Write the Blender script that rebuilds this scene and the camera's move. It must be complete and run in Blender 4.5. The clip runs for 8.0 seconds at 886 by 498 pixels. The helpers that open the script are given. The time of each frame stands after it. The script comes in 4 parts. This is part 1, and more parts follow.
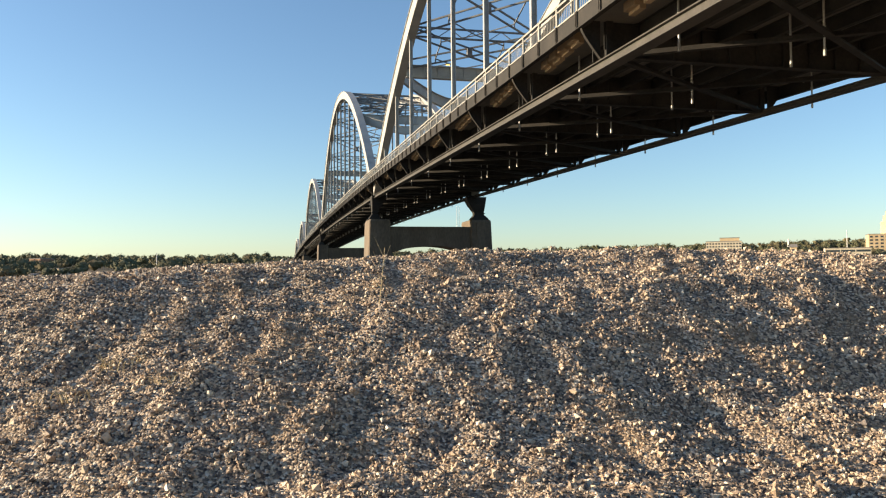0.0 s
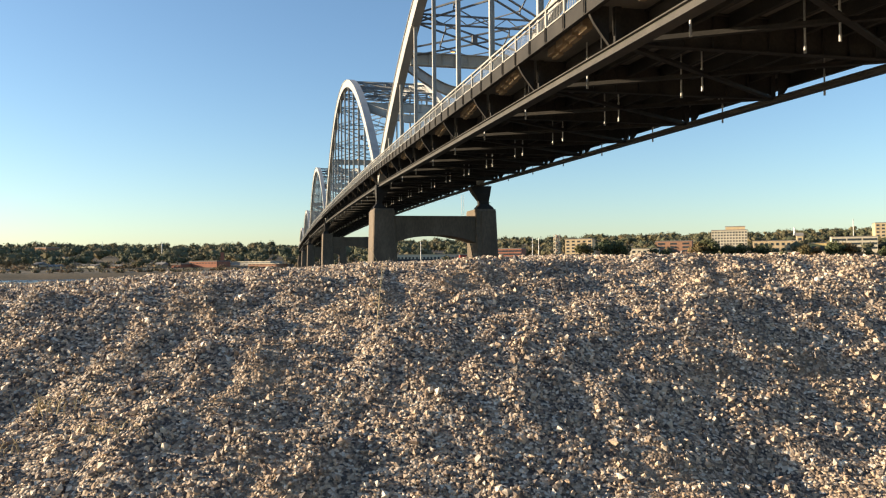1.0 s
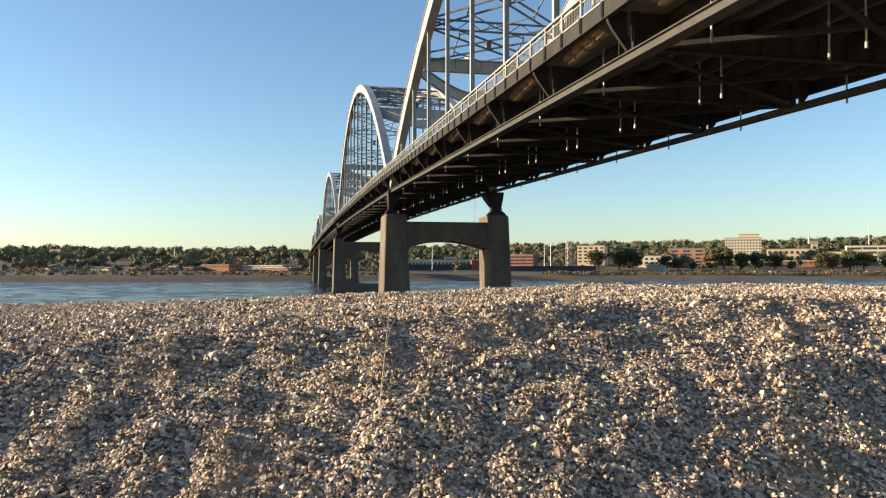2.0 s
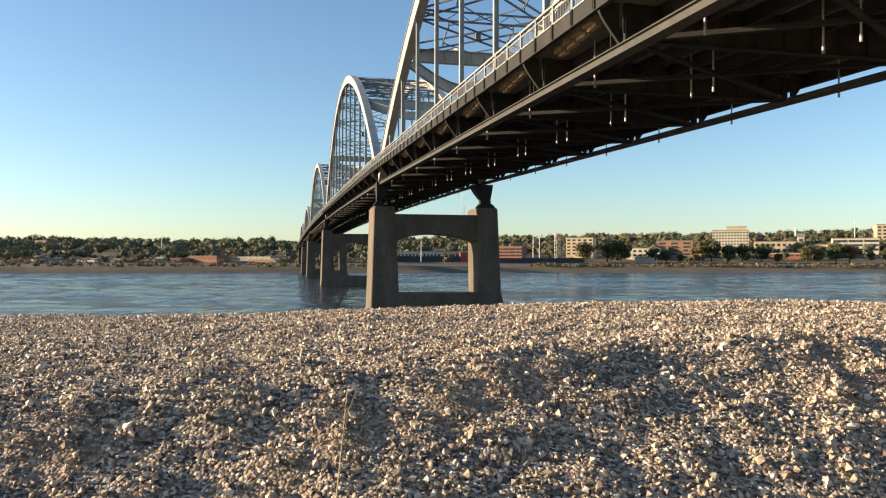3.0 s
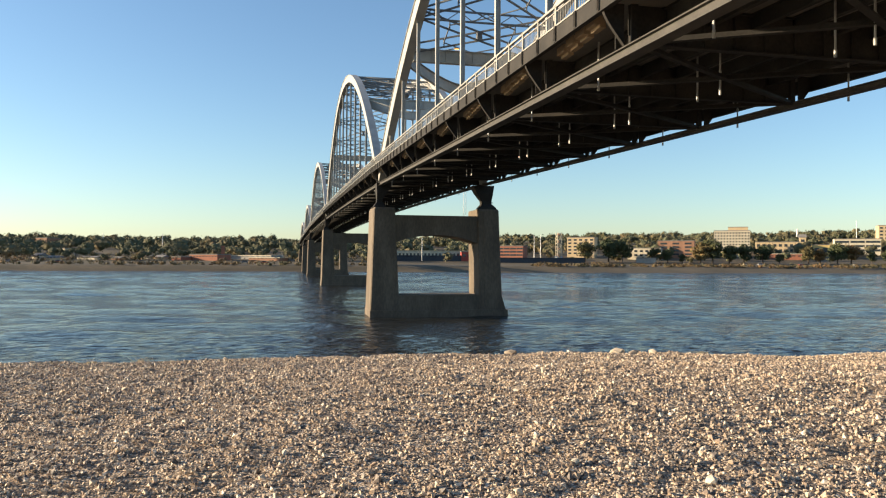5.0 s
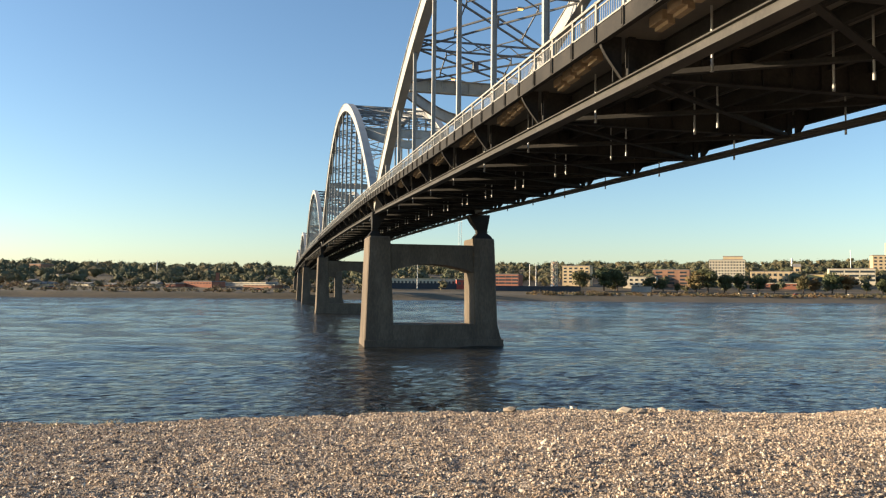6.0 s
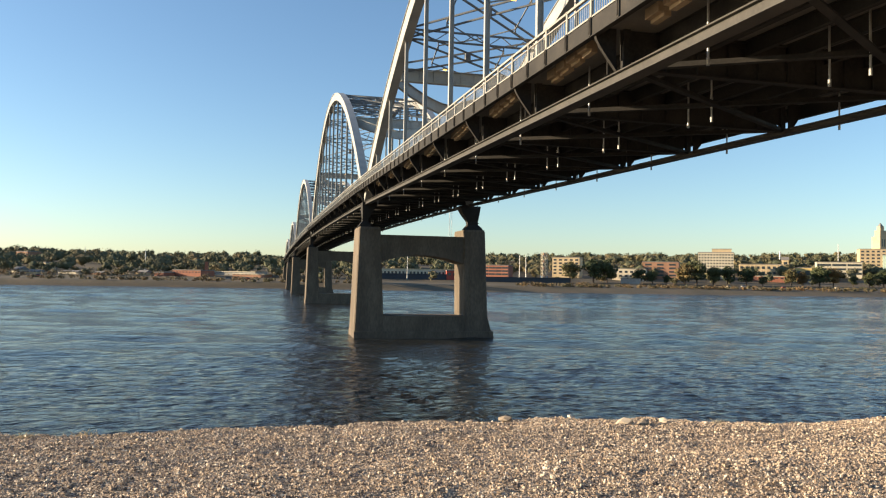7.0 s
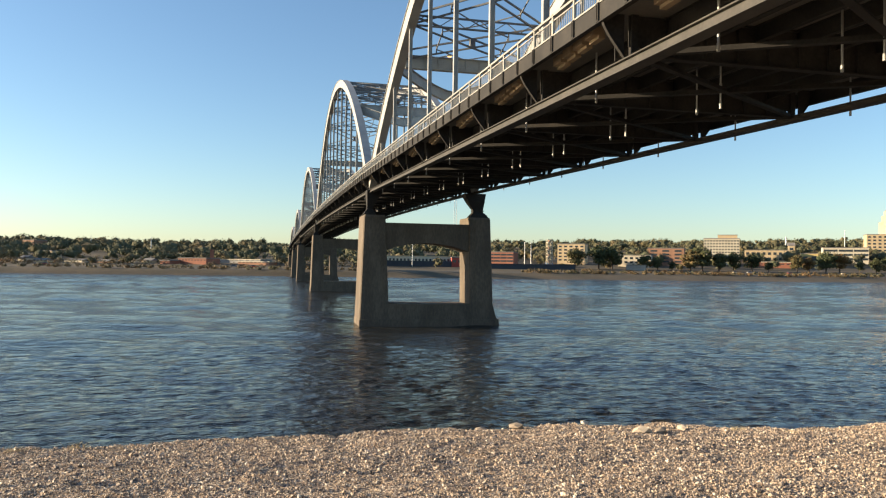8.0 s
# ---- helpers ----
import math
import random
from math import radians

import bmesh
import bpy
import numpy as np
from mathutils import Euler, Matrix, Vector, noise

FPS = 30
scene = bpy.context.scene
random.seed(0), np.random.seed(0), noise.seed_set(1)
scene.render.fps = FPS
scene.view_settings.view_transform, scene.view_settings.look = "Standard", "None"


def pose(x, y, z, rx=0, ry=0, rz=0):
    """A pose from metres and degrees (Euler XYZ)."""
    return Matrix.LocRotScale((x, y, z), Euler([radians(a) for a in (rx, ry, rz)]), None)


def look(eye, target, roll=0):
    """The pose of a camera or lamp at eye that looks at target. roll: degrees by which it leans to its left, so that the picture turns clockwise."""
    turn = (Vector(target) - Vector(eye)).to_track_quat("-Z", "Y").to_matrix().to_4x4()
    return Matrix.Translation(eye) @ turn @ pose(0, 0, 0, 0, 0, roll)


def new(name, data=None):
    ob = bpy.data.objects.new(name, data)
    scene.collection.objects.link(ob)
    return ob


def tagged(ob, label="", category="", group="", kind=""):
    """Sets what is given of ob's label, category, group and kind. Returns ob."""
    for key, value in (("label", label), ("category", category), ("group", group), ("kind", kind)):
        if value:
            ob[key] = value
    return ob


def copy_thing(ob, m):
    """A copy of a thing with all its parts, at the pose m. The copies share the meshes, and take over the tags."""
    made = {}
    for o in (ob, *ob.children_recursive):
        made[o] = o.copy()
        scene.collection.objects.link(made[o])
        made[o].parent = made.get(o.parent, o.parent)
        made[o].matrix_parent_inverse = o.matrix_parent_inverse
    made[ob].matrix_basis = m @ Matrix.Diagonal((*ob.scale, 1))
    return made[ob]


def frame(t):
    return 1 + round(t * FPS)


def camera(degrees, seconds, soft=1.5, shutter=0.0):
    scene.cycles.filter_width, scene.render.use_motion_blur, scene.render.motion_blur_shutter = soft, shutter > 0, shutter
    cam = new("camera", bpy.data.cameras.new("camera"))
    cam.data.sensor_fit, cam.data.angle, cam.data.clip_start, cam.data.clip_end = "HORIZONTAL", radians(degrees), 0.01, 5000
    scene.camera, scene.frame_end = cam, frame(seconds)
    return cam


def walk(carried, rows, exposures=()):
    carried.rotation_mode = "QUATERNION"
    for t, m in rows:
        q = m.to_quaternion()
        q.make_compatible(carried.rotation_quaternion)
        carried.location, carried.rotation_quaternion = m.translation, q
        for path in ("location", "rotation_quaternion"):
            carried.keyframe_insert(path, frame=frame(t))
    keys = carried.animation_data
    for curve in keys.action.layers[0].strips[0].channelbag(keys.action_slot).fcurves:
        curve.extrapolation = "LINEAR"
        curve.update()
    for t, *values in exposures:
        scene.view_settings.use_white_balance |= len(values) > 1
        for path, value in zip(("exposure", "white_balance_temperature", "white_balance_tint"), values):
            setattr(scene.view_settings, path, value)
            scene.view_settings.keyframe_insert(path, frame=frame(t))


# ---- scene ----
cam = camera(61.0, 8.0, soft=1.2)
PATH = [
    (0, (-12.595, -95.631, 6.309), (-12.158, -93.681, 6.379), -0.5),
    (0.5, (-12.551, -95.381, 6.347), (-12.092, -93.435, 6.412), -0.5),
    (1, (-12.499, -95.131, 6.411), (-12.074, -93.177, 6.451), -0.5),
    (1.5, (-12.462, -94.839, 6.485), (-12.07, -92.879, 6.54), -0.0),
    (3, (-12.284, -94.088, 6.696), (-11.86, -92.133, 6.728), 0.1),
    (3.5, (-12.239, -93.886, 6.772), (-11.796, -91.936, 6.753), 0.3),
    (4, (-12.15, -93.661, 6.851), (-11.71, -91.71, 6.853), 0.1),
    (4.5, (-12.089, -93.512, 6.933), (-11.667, -91.557, 6.935), 0.3),
    (6, (-11.946, -92.892, 7.252), (-11.514, -90.942, 7.354), 0.6),
    (6.5, (-11.916, -92.729, 7.305), (-11.477, -90.78, 7.398), 1.1),
    (7, (-11.911, -92.583, 7.368), (-11.453, -90.638, 7.445), 1.0),
    (7.5, (-11.869, -92.41, 7.431), (-11.416, -90.463, 7.503), 0.7),
    (8, (-11.869, -92.296, 7.492), (-11.423, -90.347, 7.534), 0.8),
]
walk(cam, [(t, look(eye, target, roll)) for t, eye, target, roll in PATH])

# ---- light ----
SUN_EL, SUN_AZ = radians(12.0), radians(-75.5)  # azimuth from +y, clockwise
world = bpy.data.worlds.new("sky")
scene.world = world
world.use_nodes = True
nt = world.node_tree
bg = nt.nodes["Background"]
sky = nt.nodes.new("ShaderNodeTexSky")
sky.sky_type, sky.sun_disc = "NISHITA", False
sky.sun_elevation, sky.sun_rotation = SUN_EL, SUN_AZ
sky.air_density, sky.dust_density, sky.ozone_density = 1.0, 0.42, 2.9
nt.links.new(sky.outputs[0], bg.inputs[0])
bg.inputs[1].default_value = 0.090
sun = new("sun", bpy.data.lights.new("sun", "SUN"))
sun.data.energy, sun.data.angle, sun.data.color = 5.0, radians(0.6), (1.0, 0.80, 0.54)
to_sun = Vector((math.sin(SUN_AZ) * math.cos(SUN_EL), math.cos(SUN_AZ) * math.cos(SUN_EL), math.sin(SUN_EL)))
sun.matrix_world = look(to_sun * 100, (0, 0, 0))
scene.view_settings.exposure = 1.32


# ---- materials ----
def material(name, stops, scale=3.0, rough=0.7, metal=0.0, bump=0.2, fine=40.0, spread="noise", stretch=(1, 1, 1), spec=0.4, depth=0.02):
    """A surface whose colour runs through stops by coarse and fine noise, or by a chance per object or per piece."""
    m = bpy.data.materials.new(name)
    m.use_nodes = True
    n, link = m.node_tree.nodes, m.node_tree.links.new
    b = n["Principled BSDF"]
    b.inputs["Metallic"].default_value = metal
    b.inputs["Specular IOR Level"].default_value = spec
    geo = n.new("ShaderNodeNewGeometry")
    mp = n.new("ShaderNodeMapping")
    mp.inputs["Scale"].default_value = stretch
    link(geo.outputs["Position"], mp.inputs["Vector"])
    coarse = n.new("ShaderNodeTexNoise")
    coarse.inputs["Scale"].default_value, coarse.inputs["Detail"].default_value = scale, 5
    small = n.new("ShaderNodeTexNoise")
    small.inputs["Scale"].default_value, small.inputs["Detail"].default_value = fine, 6
    link(mp.outputs[0], coarse.inputs["Vector"])
    link(mp.outputs[0], small.inputs["Vector"])
    mix = n.new("ShaderNodeMath")
    mix.operation = "MULTIPLY_ADD"
    mix.inputs[1].default_value = 0.45
    link(small.outputs["Fac"], mix.inputs[0])
    if spread == "noise":
        half = n.new("ShaderNodeMath")
        half.operation = "MULTIPLY"
        half.inputs[1].default_value = 0.55
        link(coarse.outputs["Fac"], half.inputs[0])
        link(half.outputs[0], mix.inputs[2])
    else:
        half = n.new("ShaderNodeMath")
        half.operation = "MULTIPLY_ADD"
        half.inputs[1].default_value, half.inputs[2].default_value = 0.75, -0.1
        if spread == "piece":
            link(geo.outputs["Random Per Island"], half.inputs[0])
        else:
            info = n.new("ShaderNodeObjectInfo")
            link(info.outputs["Random"], half.inputs[0])
        link(half.outputs[0], mix.inputs[2])
    ramp = n.new("ShaderNodeValToRGB")
    while len(ramp.color_ramp.elements) < len(stops):
        ramp.color_ramp.elements.new(0.5)
    for e, (at, c) in zip(ramp.color_ramp.elements, stops):
        e.position, e.color = at, (*c, 1)
    link(mix.outputs[0], ramp.inputs[0])
    link(ramp.outputs[0], b.inputs["Base Color"])
    rr = n.new("ShaderNodeMath")
    rr.operation = "MULTIPLY_ADD"
    rr.inputs[1].default_value, rr.inputs[2].default_value = 0.3, rough - 0.15
    link(small.outputs["Fac"], rr.inputs[0])
    link(rr.outputs[0], b.inputs["Roughness"])
    if bump:
        bp = n.new("ShaderNodeBump")
        bp.inputs["Strength"].default_value, bp.inputs["Distance"].default_value = bump, depth
        link(small.outputs["Fac"], bp.inputs["Height"])
        link(bp.outputs[0], b.inputs["Normal"])
    return m


def tint(c, k):
    return tuple(min(1.0, v * k) for v in c)


def plain(name, c, rough=0.7, metal=0.0, vary=0.25, scale=0.6, fine=8.0, bump=0.1):
    return material(name, [(0.3, tint(c, 1 - vary)), (0.7, tint(c, 1 + vary))], scale, rough, metal, bump, fine)


def gravel_bed():
    """Packed pebbles under the loose ones: cells of chance colour with their own relief, over patches of sand."""
    m = bpy.data.materials.new("gravel_bed")
    m.use_nodes = True
    n, link = m.node_tree.nodes, m.node_tree.links.new
    b = n["Principled BSDF"]
    b.inputs["Roughness"].default_value = 0.85
    b.inputs["Specular IOR Level"].default_value = 0.3
    geo = n.new("ShaderNodeNewGeometry")
    cell = n.new("ShaderNodeTexVoronoi")
    cell.inputs["Scale"].default_value = 105
    patch = n.new("ShaderNodeTexNoise")
    patch.inputs["Scale"].default_value, patch.inputs["Detail"].default_value = 2.4, 5
    grain = n.new("ShaderNodeTexNoise")
    grain.inputs["Scale"].default_value, grain.inputs["Detail"].default_value = 260, 3
    for node in (cell, patch, grain):
        link(geo.outputs["Position"], node.inputs["Vector"])
    chance = n.new("ShaderNodeSeparateColor")
    link(cell.outputs["Color"], chance.inputs[0])
    ramp = n.new("ShaderNodeValToRGB")
    stops = [(0.05, (0.05, 0.042, 0.04)), (0.3, (0.15, 0.118, 0.095)), (0.55, (0.31, 0.23, 0.16)), (0.8, (0.46, 0.355, 0.255)), (0.97, (0.66, 0.57, 0.46))]
    while len(ramp.color_ramp.elements) < len(stops):
        ramp.color_ramp.elements.new(0.5)
    for e, (at, c) in zip(ramp.color_ramp.elements, stops):
        e.position, e.color = at, (*c, 1)
    link(chance.outputs[0], ramp.inputs[0])
    sand = n.new("ShaderNodeMix")
    sand.data_type = "RGBA"
    sand.inputs["B"].default_value = (0.30, 0.21, 0.13, 1)
    share = n.new("ShaderNodeMapRange")
    share.inputs["From Min"].default_value, share.inputs["From Max"].default_value = 0.52, 0.68
    share.inputs["To Max"].default_value = 0.75
    link(patch.outputs["Fac"], share.inputs["Value"])
    link(share.outputs[0], sand.inputs["Factor"])
    link(ramp.outputs[0], sand.inputs["A"])
    link(sand.outputs["Result"], b.inputs["Base Color"])
    fine = n.new("ShaderNodeBump")
    fine.inputs["Strength"].default_value, fine.inputs["Distance"].default_value = 0.6, 0.003
    link(grain.outputs["Fac"], fine.inputs["Height"])
    relief = n.new("ShaderNodeBump")
    relief.invert = True
    relief.inputs["Strength"].default_value, relief.inputs["Distance"].default_value = 0.9, 0.007
    link(cell.outputs["Distance"], relief.inputs["Height"])
    link(fine.outputs[0], relief.inputs["Normal"])
    link(relief.outputs[0], b.inputs["Normal"])
    return m


GRAVEL = gravel_bed()
STONE = material("gravel_stone", [(0.08, (0.045, 0.038, 0.038)), (0.26, (0.16, 0.135, 0.118)), (0.4, (0.30, 0.22, 0.16)), (0.55, (0.45, 0.33, 0.225)), (0.76, (0.58, 0.46, 0.335)), (0.94, (0.74, 0.67, 0.57))], 3.0, 0.6, 0, 0.4, 160.0, "piece", depth=0.004)
LONE_STONE = material("lone_stone", [(0.1, (0.22, 0.17, 0.12)), (0.5, (0.45, 0.36, 0.26)), (0.9, (0.68, 0.61, 0.50))], 3.0, 0.7, 0, 0.5, 90.0, "object", depth=0.005)
EARTH = material("far_and_rear_earth", [(0.3, (0.05, 0.041, 0.022)), (0.5, (0.088, 0.067, 0.038)), (0.7, (0.15, 0.108, 0.062))], 0.05, 0.9, 0, 0.3, 0.6, depth=0.1)
CONCRETE = material("pier_concrete", [(0.25, (0.06, 0.047, 0.035)), (0.5, (0.118, 0.092, 0.067)), (0.75, (0.21, 0.166, 0.12))], 0.5, 0.85, 0, 0.35, 6.0, stretch=(1, 1, 0.35), depth=0.03)
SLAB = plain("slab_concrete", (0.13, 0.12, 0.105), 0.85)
TAN_CONCRETE = plain("tan_concrete", (0.34, 0.25, 0.155), 0.85)
SILVER = material("silver_paint", [(0.3, (0.26, 0.255, 0.24)), (0.5, (0.37, 0.36, 0.335)), (0.75, (0.45, 0.43, 0.39))], 0.8, 0.5, 0.15, 0.1, 12.0, depth=0.01)
# near-black base for floor steel, brackets, fascias, bearings and post feet
STEEL = material("dark_steel", [(0.3, (0.018, 0.017, 0.016)), (0.55, (0.038, 0.035, 0.032)), (0.8, (0.07, 0.06, 0.05))], 0.7, 0.75, 0.0, 0.2, 9.0, depth=0.01, spec=0.15)
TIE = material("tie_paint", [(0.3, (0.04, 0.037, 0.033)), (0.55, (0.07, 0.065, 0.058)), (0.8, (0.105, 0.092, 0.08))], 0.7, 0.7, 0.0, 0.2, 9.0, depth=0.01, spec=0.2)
# silver paint for the overhead bracing, its backlit shade put into the colour
SHADED_SILVER = material("shaded_silver_paint", [(0.3, (0.10, 0.105, 0.115)), (0.7, (0.23, 0.23, 0.225))], 0.8, 0.6, 0.0, 0.1, 12.0, spec=0.25)
RAILING = plain("railing_paint", (0.33, 0.31, 0.27), 0.5, 0.1)
PIPE = plain("galvanised_pipe", (0.36, 0.36, 0.34), 0.5, 0.3)
LEAVES = material("far_leaves", [(0.25, (0.045, 0.052, 0.027)), (0.45, (0.082, 0.086, 0.043)), (0.58, (0.13, 0.105, 0.052)), (0.72, (0.21, 0.125, 0.056))], 0.03, 0.8, 0, 0.0, 0.16)
SCRUB = material("scrub_leaves", [(0.3, (0.05, 0.055, 0.028)), (0.45, (0.10, 0.085, 0.042)), (0.55, (0.14, 0.092, 0.042)), (0.7, (0.22, 0.11, 0.045))], 0.05, 0.8, 0, 0.0, 0.25)
TREE_LEAVES = material("shore_leaves", [(0.1, (0.035, 0.048, 0.018)), (0.5, (0.065, 0.075, 0.028)), (0.8, (0.11, 0.09, 0.034)), (0.97, (0.24, 0.11, 0.035))], 0.03, 0.8, 0, 0.0, 0.6, "object")
BARK = plain("bark", (0.08, 0.06, 0.045), 0.9)
DRY = plain("dry_stalk", (0.42, 0.34, 0.20), 0.8)
GLASS_DARK = material("far_window_glass", [(0.3, (0.02, 0.025, 0.03)), (0.7, (0.05, 0.06, 0.07))], 0.3, 0.2, 0, 0.0, 2.0, spec=0.6)


def water_material():
    """Murky brown river water; its blue is the sky's reflection."""
    m = bpy.data.materials.new("river_water")
    m.use_nodes = True
    n, link = m.node_tree.nodes, m.node_tree.links.new
    b = n["Principled BSDF"]
    b.inputs["Base Color"].default_value = (0.026, 0.027, 0.026, 1)
    b.inputs["Roughness"].default_value = 0.09
    b.inputs["IOR"].default_value = 1.33
    geo = n.new("ShaderNodeNewGeometry")
    normal = None
    for scale, dist, stretch in ((0.11, 0.3, (0.3, 1, 1)), (0.8, 0.65, (0.55, 1, 1)), (3.4, 0.13, (0.65, 1, 1))):
        mp = n.new("ShaderNodeMapping")
        mp.inputs["Scale"].default_value = stretch
        mp.inputs["Rotation"].default_value = (0, 0, 0.22)
        nz = n.new("ShaderNodeTexNoise")
        nz.inputs["Scale"].default_value, nz.inputs["Detail"].default_value = scale, 4
        bp = n.new("ShaderNodeBump")
        bp.inputs["Strength"].default_value, bp.inputs["Distance"].default_value = 1.0, dist
        link(geo.outputs["Position"], mp.inputs["Vector"])
        link(mp.outputs[0], nz.inputs["Vector"])
        link(nz.outputs["Fac"], bp.inputs["Height"])
        if normal:
            link(normal, bp.inputs["Normal"])
        normal = bp.outputs[0]
    link(normal, b.inputs["Normal"])
    return m


WATER = water_material()
LAMP = bpy.data.materials.new("lamp_glow")
LAMP.use_nodes = True
LAMP.node_tree.nodes["Principled BSDF"].inputs["Emission Color"].default_value = (1.0, 0.42, 0.06, 1)
LAMP.node_tree.nodes["Principled BSDF"].inputs["Emission Strength"].default_value = 1.6


# ---- mesh helpers ----
class Shape:
    """Collects vertices and faces for one mesh."""

    def __init__(self):
        self.v, self.f = [], []

    def box(self, c, s):
        x, y, z = c
        a, b, d = (q / 2 for q in s)
        k = len(self.v)
        self.v += [(x + i * a, y + j * b, z + l * d) for l in (-1, 1) for j in (-1, 1) for i in (-1, 1)]
        self.f += [tuple(k + q for q in face) for face in ((0, 2, 3, 1), (4, 5, 7, 6), (0, 1, 5, 4), (2, 6, 7, 3), (0, 4, 6, 2), (1, 3, 7, 5))]
        return self

    def beam(self, p, q, w, h):
        """A bar of width w and height h from p to q."""
        p, q = Vector(p), Vector(q)
        way = (q - p).normalized()
        side = way.cross(Vector((0, 0, 1)))
        side = side.normalized() if side.length > 1e-4 else Vector((1, 0, 0))
        up = side.cross(way)
        return self.loft([[e + side * i * w / 2 + up * j * h / 2 for i, j in ((-1, -1), (1, -1), (1, 1), (-1, 1))] for e in (p, q)])

    def loft(self, rings, closed=True):
        k, m = len(self.v), len(rings[0])
        for r in rings:
            self.v += [tuple(q) for q in r]
        for i in range(len(rings) - 1):
            for j in range(m):
                a, b = k + i * m + j, k + i * m + (j + 1) % m
                self.f.append((a, b, b + m, a + m))
        if closed:
            self.f.append(tuple(k + j for j in reversed(range(m))))
            self.f.append(tuple(k + (len(rings) - 1) * m + j for j in range(m)))
        return self

    def prism(self, outline, axis, a, b):
        """An outline of two coordinates, drawn out along the axis from a to b."""
        def at(p, d):
            q = list(p)
            q.insert(axis, d)
            return q
        return self.loft([[at(p, a) for p in outline], [at(p, b) for p in outline]])

    def tube(self, p, q, r0, r1=None, n=8):
        p, q, r1 = Vector(p), Vector(q), r0 if r1 is None else r1
        way = (q - p).normalized()
        u = way.orthogonal().normalized()
        w = way.cross(u)
        ring = lambda c, r: [c + r * (u * math.cos(2 * math.pi * i / n) + w * math.sin(2 * math.pi * i / n)) for i in range(n)]
        return self.loft([ring(p, r0), ring(q, r1)])

    def mesh(self, name, mat, smooth=False):
        me = bpy.data.meshes.new(name)
        me.from_pydata(self.v, [], self.f)
        bm = bmesh.new()
        bm.from_mesh(me)
        bmesh.ops.recalc_face_normals(bm, faces=bm.faces)
        bm.to_mesh(me)
        bm.free()
        me.materials.append(mat)
        if smooth:
            me.polygons.foreach_set("use_smooth", [True] * len(me.polygons))
        return me


def thing(name, at, label, category, group="", kind=""):
    ob = new(name)
    ob.location = at
    return tagged(ob, label, category, group, kind)


def part(name, data, parent, at=(0, 0, 0), turn=None, label=""):
    """Links a mesh under its thing; places are in the world."""
    ob = new(name, data)
    ob.parent = parent
    ob.matrix_parent_inverse = Matrix.Translation(-Vector(parent.location))
    ob.location = at
    if turn is not None:
        ob.rotation_euler = turn
    return tagged(ob, label)


def solid(name, shape, mat, label, category, at=(0, 0, 0), group="", kind=""):
    ob = new(name, shape.mesh(name, mat))
    ob.location = at
    return tagged(ob, label, category, group, kind)


# ---- the ground: gravel bank, river bed, far bank and hills in one sheet ----
BANK_Y = [-130, -97, -95, -93.2, -92.5, -91.9, -91.2, -90.2, -89, -88, -87, -86.2, -85.2, -83.5, -79, -73, -65]
BANK_Z = [4.9, 5.151, 5.447, 5.793, 6.19, 6.423, 6.427, 6.437, 6.383, 6.278, 6.222, 6.135, 5.736, 4.7, 2.2, -0.6, -3.0]
BANK_S = [0, 0.03, 0.03, 0.07, 0.101, 0.032, 0.023, 0.035, 0.016, -0.009, -0.004, -0.008, 0.02, 0, 0, 0, 0]
BANK_Q = [0, -0.001, -0.002, -0.006, -0.015, -0.016, -0.008, -0.011, -0.007, -0.002, -0.003, -0.003, -0.005, 0, 0, 0, 0]


def shore(x):
    return 331 - 0.06 * x


def ground_height(x, y):
    if y < 150:
        dx = min(4.5, max(-3.5, x + 11.5))
        yy = y + 0.12 * math.sin(x * 0.9 + 0.6)
        if y > -87.2:
            yy += 0.25 * (noise.noise((x * 1.3, 7.7, 0)) + 0.5 * noise.noise((x * 4.1, 3.1, 0)))
        z = np.interp(yy, BANK_Y, BANK_Z) + np.interp(yy, BANK_Y, BANK_S) * dx + np.interp(yy, BANK_Y, BANK_Q) * dx * dx - 0.01
        if -98 < y < -80 and -24 < x < 4:
            steep = 0.4 + 0.6 * min(1, max(0, (-91.2 - y) / 1.2))
            slope = max(0, steep - 0.4) / 0.6
            z += steep * 0.03 * noise.noise((x * 1.9, y * 1.9, 1.5)) + steep * 0.022 * noise.noise((x * 4.7, y * 4.7, 0.3)) + (0.014 + 0.012 * slope) * noise.noise((x * 11, y * 11, 4.0))
            # clods and washed furrows that run down the slope
            z += slope * (0.03 * abs(noise.noise((x * 2.6 + y * 1.3, y * 0.7, 9.0))) + 0.022 * max(0, noise.noise((x * 7.5, y * 7.5, 2.0))))
        return z
    d = y - shore(x)
    z = np.interp(d, [-60, -2, 0, 6, 14, 60, 150, 420, 700, 1500, 4000], [-3, -0.6, 0, 1.6, 3.2, 4.2, 8.5, 20, 27, 36, 50])
    if d > 110:
        z += min(1, (d - 110) / 200) * 0.022 * max(0, x)
    if d > 80:
        z += min(1, (d - 80) / 200) * (5 * noise.noise((x * 0.006, y * 0.006, 0)) + 2.5 * noise.noise((x * 0.016, y * 0.016, 5)))
    return z


def lines(lo, hi, step, far_lo, far_hi, grow):
    out, s = list(np.arange(lo, hi + 1e-6, step)), step
    while out[-1] < far_hi:
        s = min(s * grow, 260)
        out.append(out[-1] + s)
    s = step
    while out[0] > far_lo:
        s = min(s * grow, 260)
        out.insert(0, out[0] - s)
    return out


